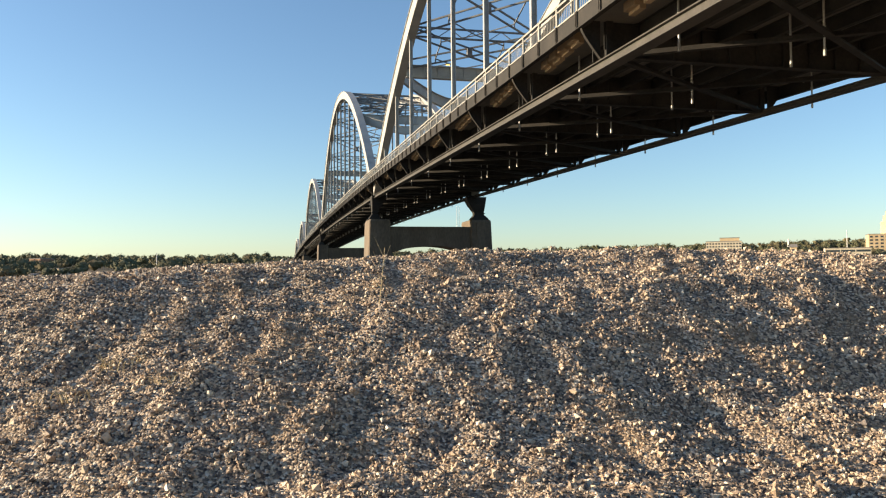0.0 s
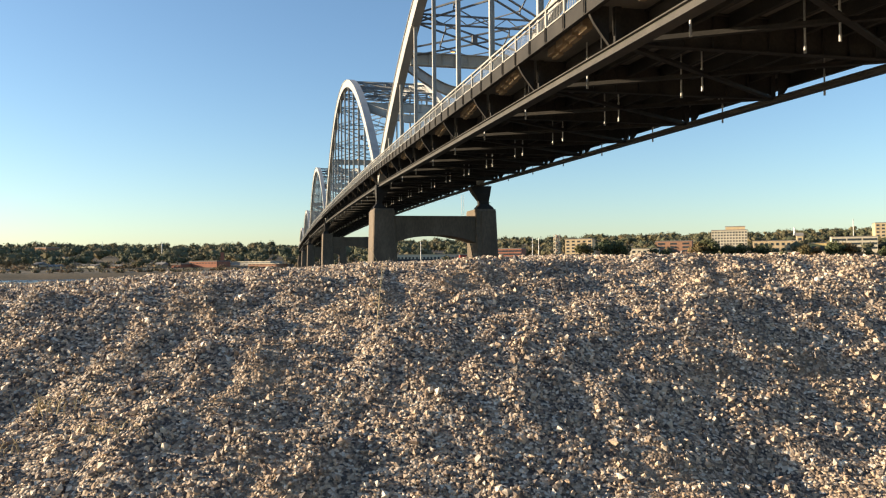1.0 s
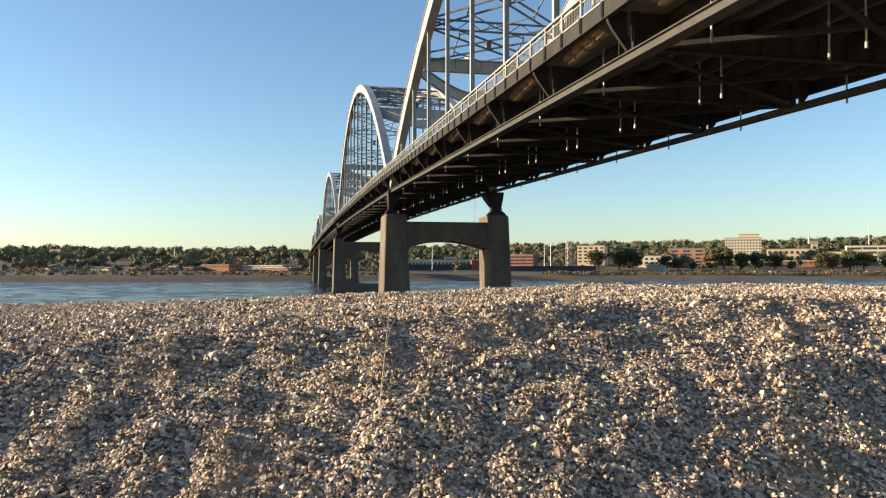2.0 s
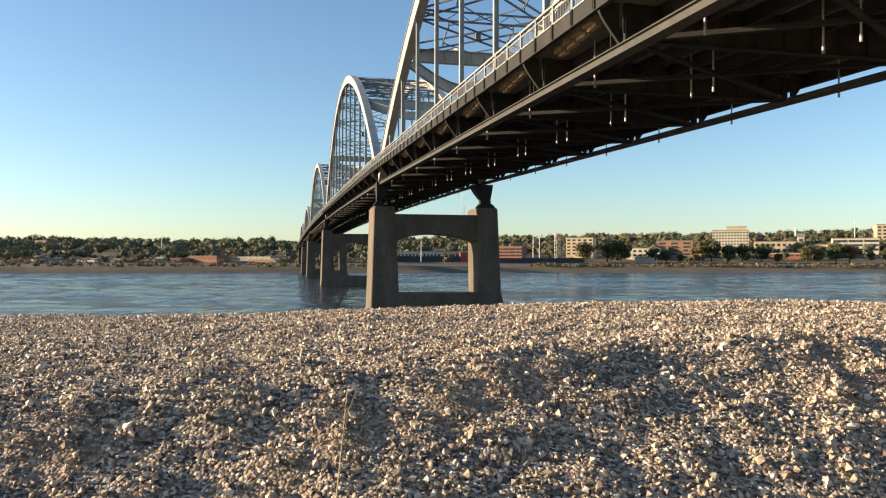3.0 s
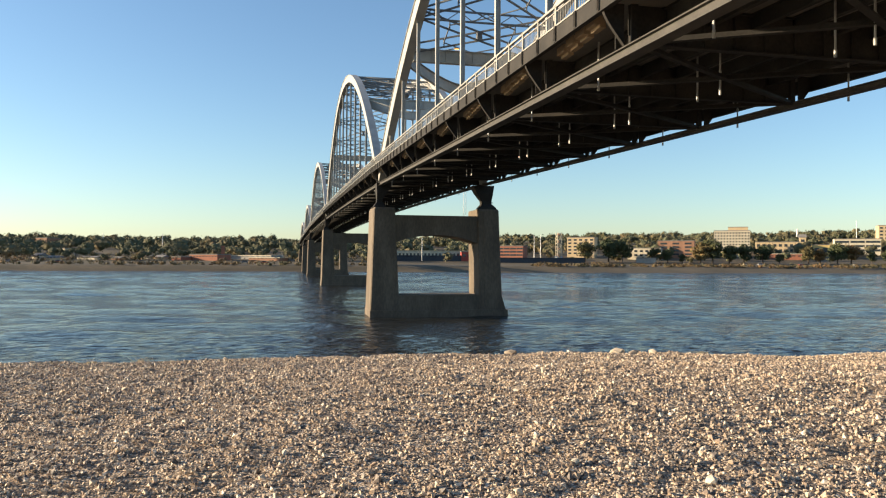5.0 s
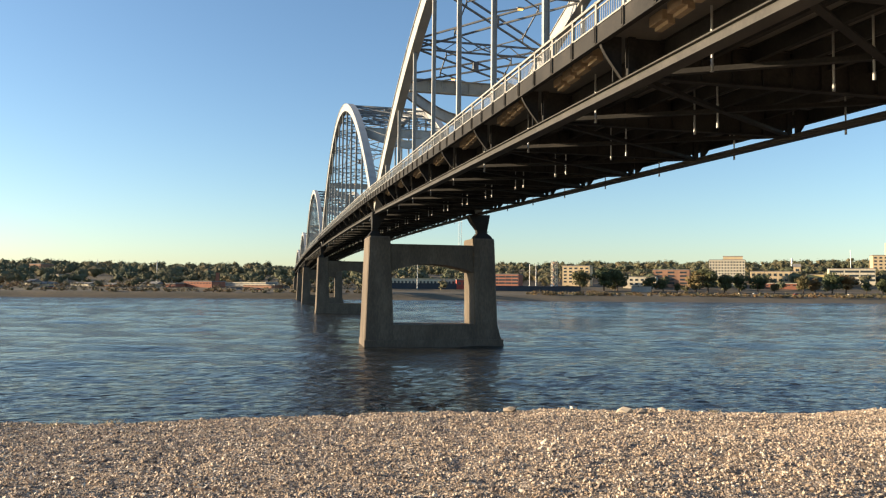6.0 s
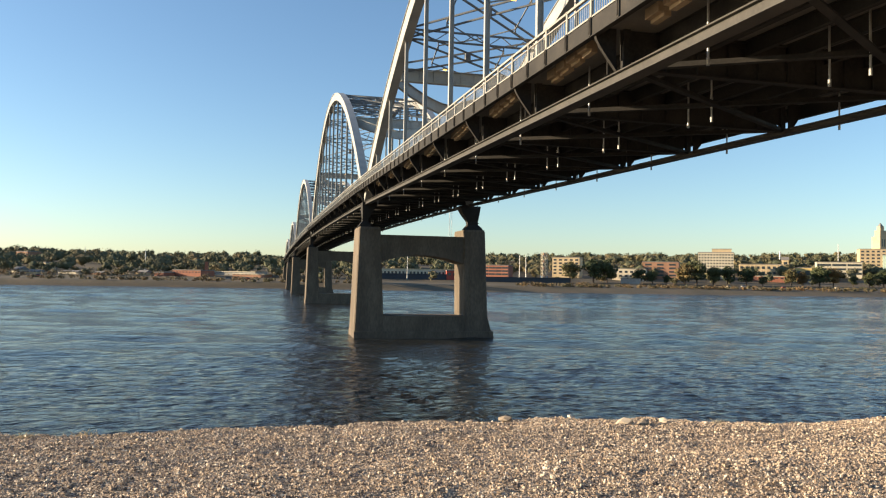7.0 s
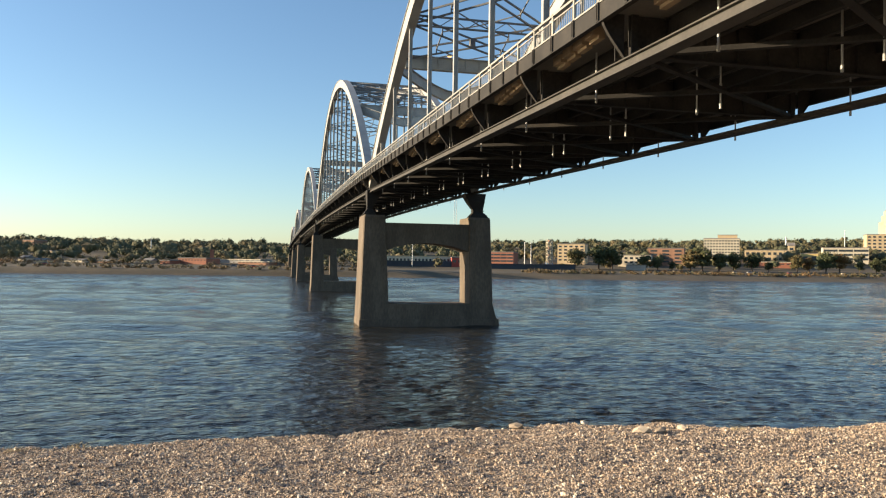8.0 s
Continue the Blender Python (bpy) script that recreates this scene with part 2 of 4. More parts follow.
def build_ground():
    xs = lines(-18.0, -4.5, 0.055, -3500, 3500, 1.16)
    ys = lines(-96.0, -84.6, 0.05, -1200, 150, 1.18)
    ys = [y for y in ys if y < 140] + list(np.arange(150, 330, 30)) + list(np.arange(332, 440, 4)) + list(np.arange(445, 900, 22)) + list(np.linspace(920, 4200, 24))
    v = [(x, y, ground_height(x, y)) for y in ys for x in xs]
    w = len(xs)
    f = [(j * w + i, j * w + i + 1, (j + 1) * w + i + 1, (j + 1) * w + i) for j in range(len(ys) - 1) for i in range(w - 1)]
    me = bpy.data.meshes.new("ground")
    me.from_pydata(v, [], f)
    me.materials.append(GRAVEL)
    me.materials.append(EARTH)
    # earth also covers unseen ground behind the camera, dark to cut bounced light
    far = [1 if ys[j] > 0 or ys[j] < -112 else 0 for j in range(len(ys) - 1) for i in range(w - 1)]
    me.polygons.foreach_set("material_index", far)
    me.polygons.foreach_set("use_smooth", [True] * len(f))
    return tagged(new("ground", me), "sunlit gravel river bank and far wooded shore", "ground", kind="structure")


ground = build_ground()


def build_water():
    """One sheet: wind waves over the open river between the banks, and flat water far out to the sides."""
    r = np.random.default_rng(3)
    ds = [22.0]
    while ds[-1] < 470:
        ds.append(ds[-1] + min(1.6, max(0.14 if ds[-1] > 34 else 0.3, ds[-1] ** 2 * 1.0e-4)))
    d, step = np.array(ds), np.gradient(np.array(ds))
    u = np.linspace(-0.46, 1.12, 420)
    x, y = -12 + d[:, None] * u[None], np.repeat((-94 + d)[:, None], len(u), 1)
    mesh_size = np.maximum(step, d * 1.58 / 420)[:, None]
    z = np.zeros_like(x)
    for i in range(46):
        wave = 0.42 * 4.5 ** r.random()
        way = radians(62) + r.normal() * 0.55
        k = 2 * math.pi / wave
        bend = 0.9 * np.sin(x * 0.11 * r.random() + y * 0.13 * r.random() + 6 * r.random())
        fade = np.clip((wave / mesh_size - 2.2) / 2.0, 0, 1)
        z += fade * wave * 0.0066 * np.sin(k * (x * math.cos(way) + y * math.sin(way)) + bend + 6.283 * r.random())
    for i in range(16):
        wave = 3.5 * 5 ** r.random()
        way = radians(70) + r.normal() * 0.5
        k = 2 * math.pi / wave
        fade = np.clip((wave / mesh_size - 2.2) / 2.0, 0, 1) * np.clip(mesh_size / 0.7, 0.12, 1)
        z += fade * wave * 0.0038 * np.sin(k * (x * math.cos(way) + y * math.sin(way)) + 1.2 * np.sin(x * 0.05 * r.random() + 6 * r.random()) + 6.283 * r.random())
    gust = 0.75 + 0.35 * np.sin(x * 0.035 + 1.1 * np.sin(y * 0.05)) * np.sin(y * 0.07 + 0.9 * np.sin(x * 0.04))
    z *= gust
    n, w = x.shape
    v = np.stack([x, y, z], -1).reshape(-1, 3).tolist()
    f = [(j * w + i, j * w + i + 1, (j + 1) * w + i + 1, (j + 1) * w + i) for j in range(n - 1) for i in range(w - 1)]
    k = len(v)
    v += [(-3600, -84, -0.32), (3600, -84, -0.32), (3600, 700, -0.32), (-3600, 700, -0.32)]
    f.append((k, k + 1, k + 2, k + 3))
    me = bpy.data.meshes.new("water")
    me.from_pydata(v, [], f)
    me.materials.append(WATER)
    me.polygons.foreach_set("use_smooth", [True] * len(f))
    return tagged(new("water", me), "rippled blue-brown river water reflecting the sky", "water", kind="structure")


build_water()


# ---- the bridge ----
LEFT, RIGHT = 0.1, 12.95
MID = (LEFT + RIGHT) / 2


def tie_top(y):
    if y < 0:
        return 17.0 + 0.029 * y
    return 17.0 + 0.02 * (y - y * y / 336)


def rib_top(y, y0, y1, rise):
    u = (y - y0) / (y1 - y0)
    return tie_top(y) + 0.9 + rise * 4 * u * (1 - u)


def floor_beam_mesh():
    s = Shape()
    a, b = LEFT + 0.3, RIGHT - 0.3
    s.prism([(a, -0.28), (b, -0.28), (b, 0.015), (b + 0.5, 0.015), (b + 0.5, 1.09), (a - 0.5, 1.09), (a - 0.5, 0.015), (a, 0.015)], 1, -0.02, 0.02)
    s.box(((a + b) / 2, 0, -0.31), (b - a, 0.34, 0.05))
    s.box(((a + b) / 2, 0, 1.05), (b - a - 1.6, 0.34, 0.05))
    for i in range(9):
        s.box((a + 1.2 + i * (b - a - 2.4) / 8, 0, 0.37), (0.02, 0.28, 1.3))
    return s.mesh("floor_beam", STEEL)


def bracket_mesh(side):
    """The plate with a curved lower flange that carries the footway outside the tie."""
    x0 = LEFT - 0.36 if side < 0 else RIGHT + 0.36
    curve = [(0.0, -0.38), (0.20, -0.12), (0.42, 0.17), (0.60, 0.42), (0.74, 0.66), (0.80, 0.83)]
    s = Shape()
    s.prism([(x0 + side * 0.82, 1.12), (x0, 1.12)] + [(x0 + side * a, b) for a, b in curve], 1, -0.015, 0.015)
    for (a, b), (c, d) in zip(curve, curve[1:]):
        s.beam((x0 + side * a, 0, b), (x0 + side * c, 0, d), 0.16, 0.03)
    s.box((x0 + side * 0.1, 0.45, 0.36), (0.05, 0.05, 1.5))
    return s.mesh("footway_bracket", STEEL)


def post_mesh():
    s = Shape()
    s.box((0, 0, 1.62), (0.10, 0.13, 1.42))
    s.box((0, 0, 2.34), (0.15, 0.17, 0.04))
    return s.mesh("railing_post", RAILING)


def drain_mesh(low):
    s = Shape()
    s.tube((0, 0, 1.1), (0, 0, low), 0.04, n=10)
    s.tube((0, 0, low), (0, 0, low + 0.24), 0.055, n=10)
    s.tube((0, 0, low + 0.95), (0, 0, low + 1.05), 0.06, n=10)
    return s.mesh("drain_pipe", PIPE)


FLOOR_BEAM, POST = floor_beam_mesh(), post_mesh()
POST_FOOT = Shape().box((-0.075, 0, 1.16), (0.045, 0.19, 0.66)).box((-0.11, 0, 1.16), (0.03, 0.06, 0.5)).mesh("post_foot", STEEL)
BRACKETS = {-1: bracket_mesh(-1), 1: bracket_mesh(1)}
DRAIN = drain_mesh(-0.97)
OUTER_DRAIN = drain_mesh(-0.72)
# lower end of a hanger; near-black steel stands in for shade below the deck
SHADED_END = Shape().box((0, 0, 0.4), (0.26, 0.24, 1.5)).mesh("hanger_shank", STEEL)
# added stepped block for under the footway, tan and paler than the slab
TAN_STEP = Shape().prism([(-0.2, 0.86), (-0.2, 0.78), (0.0, 0.78), (0.0, 0.66), (0.24, 0.66), (0.24, 1.105), (-0.2, 1.105)], 1, -0.42, 0.42).mesh("haunch", TAN_CONCRETE)


def along(y0, y1, n, outline):
    """An outline of x and z over the tie's line, swept from y0 to y1."""
    s = Shape()
    ys = [y0 + (y1 - y0) * i / n for i in range(n + 1)]
    s.loft([[(x, y, tie_top(y) + z) for x, z in outline] for y in ys])
    return s


def rect(x0, x1, z0, z1):
    return [(x0, z0), (x1, z0), (x1, z1), (x0, z1)]


def arch_span(y0, y1, n, rise, near):
    g = thing("arch_span", (MID, y0, tie_top(y0)), "silver-painted steel tied-arch span on concrete piers", "bridge", "bridge spans")
    step = (y1 - y0) / n
    a, b = y0 + 0.12, y1 - 0.12
    knots = [y0 + step * i for i in range(n + 1)]
    # ties with their flanges
    for x, low, high in ((LEFT, -0.78, -0.40), (RIGHT, -0.51, -0.24)):
        p, q = (x - 0.4, x + 0.16) if x == LEFT else (x - 0.16, x + 0.4)
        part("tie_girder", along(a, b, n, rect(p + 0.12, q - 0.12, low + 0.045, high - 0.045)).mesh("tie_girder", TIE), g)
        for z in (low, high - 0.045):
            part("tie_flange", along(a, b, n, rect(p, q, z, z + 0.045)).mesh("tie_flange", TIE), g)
    # ribs
    m = 4 * n
    for x in (LEFT, RIGHT):
        s = Shape()
        rings, lips = [], []
        for i in range(m + 1):
            y = a + (b - a) * i / m
            z = rib_top(y, y0, y1, rise)
            d = 1e-2
            slope = (rib_top(y + d, y0, y1, rise) - rib_top(y - d, y0, y1, rise)) / (2 * d)
            up = Vector((0, -slope, 1)).normalized()
            c = Vector((x, y, z))
            depth = 1.25 + 0.35 * abs(2 * i / m - 1)
            rings.append([c + Vector((w, 0, 0)) - up * e for w, e in ((-0.42, 0.06), (0.42, 0.06), (0.42, depth), (-0.42, depth))])
            lips.append([c + Vector((w, 0, 0)) - up * e for w, e in ((-0.52, 0), (0.52, 0), (0.52, 0.06), (-0.52, 0.06))])
        s.loft(rings)
        s.loft(lips)
        part("arch_rib", s.mesh("arch_rib", SILVER), g)
    # hangers, one at each panel point
    for y in knots[1:-1]:
        for x in (LEFT, RIGHT):
            z0, z1 = tie_top(y) + 1.35, rib_top(y, y0, y1, rise) - 1.2
            if z1 - z0 < 0.6:
                continue
            u, w, e = 0.15, 0.135, 0.015
            s = Shape().prism([(-u, -w), (-u + 0.03, -w), (-u + 0.03, -e), (u - 0.03, -e), (u - 0.03, -w), (u, -w), (u, w), (u - 0.03, w), (u - 0.03, e), (-u + 0.03, e), (-u + 0.03, w), (-u, w)], 2, 0, z1 - z0)
            part("hanger", s.mesh("hanger", SILVER), g, (x, y, z0))
            part("hanger_shank", SHADED_END, g, (x, y, tie_top(y)))
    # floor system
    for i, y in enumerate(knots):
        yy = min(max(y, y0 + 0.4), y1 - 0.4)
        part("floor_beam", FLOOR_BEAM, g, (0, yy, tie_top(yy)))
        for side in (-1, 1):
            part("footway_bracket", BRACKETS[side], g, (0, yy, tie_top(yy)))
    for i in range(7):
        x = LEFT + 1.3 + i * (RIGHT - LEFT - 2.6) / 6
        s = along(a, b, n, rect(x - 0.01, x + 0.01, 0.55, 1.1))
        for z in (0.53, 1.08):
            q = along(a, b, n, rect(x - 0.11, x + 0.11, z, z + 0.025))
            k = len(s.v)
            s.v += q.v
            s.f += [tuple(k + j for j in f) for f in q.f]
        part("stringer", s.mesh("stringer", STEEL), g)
    part("deck_slab", along(a, b, n, rect(LEFT - 1.14, RIGHT + 1.14, 1.11, 1.34)).mesh("deck_slab", SLAB), g)
    for y in knots[:-1]:
        for i in range(4):
            yy = y + step * (0.22 + 0.16 * i)
            part("haunch", TAN_STEP, g, (LEFT - 0.62 + 0.13 * i, yy, tie_top(yy)))
    for side, x in ((-1, LEFT), (1, RIGHT)):
        edge = x + side * 1.18
        x0, x1 = sorted((x + side * 0.35, edge))
        part("footway_slab", along(a, b, n, rect(x0, x1 - 0.04 if side > 0 else x1, 1.345, 1.46)).mesh("footway_slab", SLAB), g)
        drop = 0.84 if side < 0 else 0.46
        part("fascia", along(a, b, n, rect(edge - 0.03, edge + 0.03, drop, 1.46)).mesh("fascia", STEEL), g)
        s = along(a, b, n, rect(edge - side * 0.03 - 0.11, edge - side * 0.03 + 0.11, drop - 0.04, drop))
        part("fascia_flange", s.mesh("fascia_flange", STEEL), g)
        for z, hgt, w in ((2.27, 0.09, 0.12), (2.08, 0.05, 0.05), (1.50, 0.06, 0.06)):
            part("rail", along(a, b, n, rect(edge - w / 2, edge + w / 2, z, z + hgt)).mesh("rail", RAILING), g)
        count = n * 4
        for i in range(count):
            y = y0 + (i + 0.06) * step / 4 + 0.1
            part("railing_post", POST, g, (edge, y, tie_top(y)), (0, 0, 0 if side < 0 else math.pi))
            if near and side < 0:
                part("post_foot", POST_FOOT, g, (edge, y, tie_top(y)))
        if near:
            s = Shape()
            for i in range(count * 12):
                y = y0 + (i + 0.5) * step / 48
                if i % 12:
                    s.box((edge, y, tie_top(y) + 1.8), (0.02, 0.025, 0.58))
            tagged(part("picket", s.mesh("picket", RAILING), g), kind="stuff")
    # plan bracing under the floor, tie to tie
    for i in range(n):
        y, q = knots[i], knots[i + 1]
        for p0, p1 in (((LEFT, y), (RIGHT, q)), ((RIGHT, y), (LEFT, q))):
            s = Shape().beam((*p0, tie_top(p0[1]) - 0.30), (*p1, tie_top(p1[1]) - 0.30), 0.26, 0.05)
            s.beam((*p0, tie_top(p0[1]) - 0.22), (*p1, tie_top(p1[1]) - 0.22), 0.03, 0.2)
            part("floor_brace", s.mesh("floor_brace", STEEL), g)
        for x, at, data in ((LEFT + 0.85, 0.57, DRAIN), (6.3, 0.51, DRAIN), (6.2, 0.70, DRAIN), (RIGHT + 0.45, 0.61, OUTER_DRAIN)):
            yd = y + step * at
            part("drain_pipe", data, g, (x, yd, tie_top(yd)))
    # overhead bracing
    nodes = [y0 + 2.4 * step] + knots[3:-3] + [y1 - 2.4 * step]
    zc = lambda y: rib_top(y, y0, y1, rise) - 0.7
    for y in nodes[1:-1]:
        s = Shape()
        for dz in (0.45, -0.45):
            s.box((MID, y, zc(y) + dz), (RIGHT - LEFT, 0.16, 0.16))
        k = 10
        for i in range(k):
            x0, x1 = LEFT + (RIGHT - LEFT) * i / k, LEFT + (RIGHT - LEFT) * (i + 1) / k
            z0, z1 = (zc(y) + 0.45, zc(y) - 0.45) if i % 2 else (zc(y) - 0.45, zc(y) + 0.45)
            s.beam((x0, y, z0), (x1, y, z1), 0.07, 0.07)
        part("sway_strut", s.mesh("sway_strut", SHADED_SILVER), g)
    for y, q in zip(nodes, nodes[1:]):
        h = (y + q) / 2
        mid = lambda dz: (MID, h, (zc(y) + zc(q)) / 2 + dz)

        def brace(p0, p1, w):
            part("top_brace", Shape().beam(p0, p1, w, w).mesh("top_brace", SHADED_SILVER), g)

        quarter = lambda x, e: Vector(((x + MID) / 2, (e + h) / 2, (zc(e) * 0.75 + zc(y + q - e) * 0.25)))
        for x in (LEFT, RIGHT):
            brace(quarter(x, y), quarter(x, q), 0.1)
            for e in (y, q):
                for dz in (0.42, -0.42):
                    brace((x, e, zc(e) + dz), mid(dz), 0.15)
                c = quarter(x, e)
                brace((c.x, c.y, c.z - 0.45), (c.x, c.y, c.z + 0.45), 0.1)
                brace(c, (MID, e, zc(e)), 0.09)
        part("gusset_box", Shape().box(mid(0), (0.5, 0.5, 0.9)).mesh("gusset_box", SHADED_SILVER), g)
    # lamps on short arms from the hangers
    if near:
        for i in range(3, n - 2, 2):
            y = knots[i]
            z = tie_top(y) + 8.1
            if rib_top(y, y0, y1, rise) - 1.2 > z:
                arm = part("lamp_arm", Shape().tube((LEFT + 0.1, y, z - 0.35), (LEFT + 1.5, y, z), 0.05).mesh("lamp_arm", SILVER), g)
                head = Shape()
                head.loft([[(LEFT + 1.6 + u * w, y + v * w * 0.5, z + dz) for u, v in ((-1, -1), (1, -1), (1, 1), (-1, 1))] for dz, w in ((-0.04, 0.2), (0.03, 0.24), (0.09, 0.14))])
                part("lamp_head", head.mesh("lamp_head", SILVER), arm)
                part("lamp_glass", Shape().box((LEFT + 1.6, y, z - 0.06), (0.28, 0.15, 0.04)).mesh("lamp_glass", LAMP), arm, label="glowing amber lamp glass")
    # portals at both ends: a straight beam, and under it a bowed strut that follows the ribs down
    for y, down in ((y0 + 2.4 * step, -1), (y1 - 2.4 * step, 1)):
        z = zc(y)
        s = Shape()
        s.box((MID, y, z - 0.6), (RIGHT - LEFT - 0.8, 0.35, 1.2))
        for dz in (0.0, -1.2):
            s.box((MID, y, z + dz), (RIGHT - LEFT - 0.8, 0.7, 0.07))
        for i in range(9):
            s.box((LEFT + 0.9 + i * (RIGHT - LEFT - 1.8) / 8, y, z - 0.6), (0.06, 0.6, 1.12))
        part("portal_beam", s.mesh("portal_beam", SILVER), g)
        half = (RIGHT - LEFT) / 2 - 0.4
        rings, edges = [], [[], []]
        for t in np.linspace(-1, 1, 25):
            e = y + down * (1.7 + 3.9 * (1 - abs(t) ** 1.4))
            x, top = MID + half * t, zc(e) + 0.45
            rings.append([(x, e - 0.15, top), (x, e + 0.15, top), (x, e + 0.15, top - 1.1), (x, e - 0.15, top - 1.1)])
            for k, zz in enumerate((top, top - 1.1)):
                edges[k].append([(x, e - 0.34, zz), (x, e + 0.34, zz), (x, e + 0.34, zz - 0.06), (x, e - 0.34, zz - 0.06)])
        part("portal_strut", Shape().loft(rings).loft(edges[0]).loft(edges[1]).mesh("portal_strut", SILVER), g)
    return g


SPANS = [(-111.8, 0.0, 13, 18.5, True), (0.0, 111.8, 13, 23.0, True), (111.8, 223.6, 13, 20.0, False), (223.6, 303.6, 10, 13.0, False), (303.6, 383.6, 10, 10.0, False)]
for row in SPANS:
    arch_span(*row)


def bridge_pier(y, base=0.0):
    """Two battered concrete legs on a base wall, tied by a beam with an arched soffit."""
    top = tie_top(y) - 3.6
    k = top - 13.4
    g = thing("bridge_pier", (MID, y, base), "weathered concrete bridge pier standing in the river", "bridge pier", "bridge piers")
    f, r = y - 2.5, y + 2.5

    def leg(name, rows):
        s = Shape()
        rings = []
        for z, x0, x1, grow in rows:
            c = 0.12
            y0, y1 = f - grow, r + grow
            rings.append([(x0 + c, y0, z), (x1 - c, y0, z), (x1, y0 + c, z), (x1, y1 - c, z), (x1 - c, y1, z), (x0 + c, y1, z), (x0, y1 - c, z), (x0, y0 + c, z)])
        s.loft(rings)
        # a shallow pilaster on the front and the back
        (za, a0, a1, ga), (zb, b0, b1, gb) = rows[-3], rows[-2]
        for yy, sign in ((f, -1), (r, 1)):
            s.loft([[(a0 + 0.75, yy, za), (a1 - 0.75, yy, za), (a1 - 0.75, yy + sign * (0.05 + ga), za), (a0 + 0.75, yy + sign * (0.05 + ga), za)],
                    [(b0 + 0.75, yy, zb), (b1 - 0.75, yy, zb), (b1 - 0.75, yy + sign * (0.05 + gb), zb), (b0 + 0.75, yy + sign * (0.05 + gb), zb)]])
        part(name, s.mesh(name, CONCRETE), g)

    leg("left_leg", [(base - 3, -1.6, 2.1, 0.2), (base + 2.7, -1.40, 2.05, 0.08), (top - 0.25, -1.08, 1.55, 0), (top, -0.98, 1.45, -0.1)])
    leg("right_leg", [(base - 3, 12.1, 16.5, 0.2), (base, 12.1, 16.05, 0.14), (base + 1.3, 12.12, 15.5, 0.1), (base + 2.7, 12.13, 15.12, 0.08), (top - 0.25, 11.95, 14.68, 0), (top, 12.0, 14.58, -0.1)])
    part("footing", Shape().box((7.15, y, base - 0.95), (17.3, 5.75, 3.6)).mesh("footing", CONCRETE), g)
    part("base_wall", Shape().box((7.0, y, base + 1.3), (10.4, 5.1, 2.8)).mesh("base_wall", CONCRETE), g)
    s = Shape()
    lo, crown = base + 9.1 + k, base + 10.1 + k
    xs = np.linspace(1.5, 12.1, 13)
    under = [(x, lo + (crown - lo) * (1 - ((x - 6.8) / 5.3) ** 2)) for x in xs]
    s.loft([[(p, y - 2.3, q), (p, y + 2.3, q), (p, y + 2.3, top - 0.9), (p, y - 2.3, top - 0.9)] for p, q in under])
    part("cross_beam", s.mesh("cross_beam", CONCRETE), g)
    # steel shoes: a flared foot, a neck, and a bracket that leans out under the floor
    for rows in (((-1.0, 0.7), (-0.75, 0.5), (-0.45, 0.2), (-0.45, 0.3), (-0.5, 0.9), (-0.55, 1.5)), ((12.45, 14.95), (12.7, 14.7), (13.0, 14.3), (12.95, 14.3), (12.3, 14.4), (11.75, 14.5))):
        z1 = tie_top(y) - 0.5
        s = Shape()
        s.loft([[(p, y - w, z), (q, y - w, z), (q, y + w, z), (p, y + w, z)] for (p, q), z, w in zip(rows, (top, top + 0.4, top + 0.8, top + 1.15, top + 2.1, z1), (0.9, 0.8, 0.45, 0.45, 0.8, 1.0))])
        for z, w in ((top + 0.04, 1.0), (top + 0.98, 0.5)):
            s.box(((rows[0][0] + rows[0][1]) / 2, y, z), (rows[0][1] - rows[0][0] + (0.15 if w > 0.6 else -1.0), 2 * w, 0.08))
        part("bearing", s.mesh("bearing", STEEL), g)
    return g


for y in (-111.8, 0.0, 111.8, 223.6, 303.6, 383.6):
    bridge_pier(y, ground_height(6, y) + 0.2 if abs(y) > 60 and ground_height(6, y) > 0 else 0.0)


# ---- the far shore ----
def wall_paint(name, c, fine=0.6):
    return plain(name, c, 0.85, 0, 0.18, 0.15, fine, 0.0)


BRICK = wall_paint("brick_wall", (0.30, 0.12, 0.075))
BROWN = wall_paint("brown_brick", (0.30, 0.16, 0.10))
CREAM = wall_paint("cream_stone", (0.50, 0.38, 0.23))
PALE = wall_paint("pale_render", (0.54, 0.47, 0.35))
YELLOW = wall_paint("ochre_wall", (0.58, 0.42, 0.17))
GREY = wall_paint("grey_wall", (0.30, 0.29, 0.27))
DARK = wall_paint("dark_wall", (0.05, 0.055, 0.065))
GREEN = wall_paint("pale_green_wall", (0.50, 0.60, 0.47))
ROOF = wall_paint("grey_roof", (0.20, 0.185, 0.17))
RED = wall_paint("red_panel", (0.36, 0.07, 0.05))
METAL = plain("pole_metal", (0.45, 0.44, 0.42), 0.5, 0.4)
BLUE = wall_paint("blue_steel", (0.08, 0.18, 0.36))
PANE = Shape().box((0, 0, 0), (1, 1, 1)).mesh("window", GLASS_DARK)


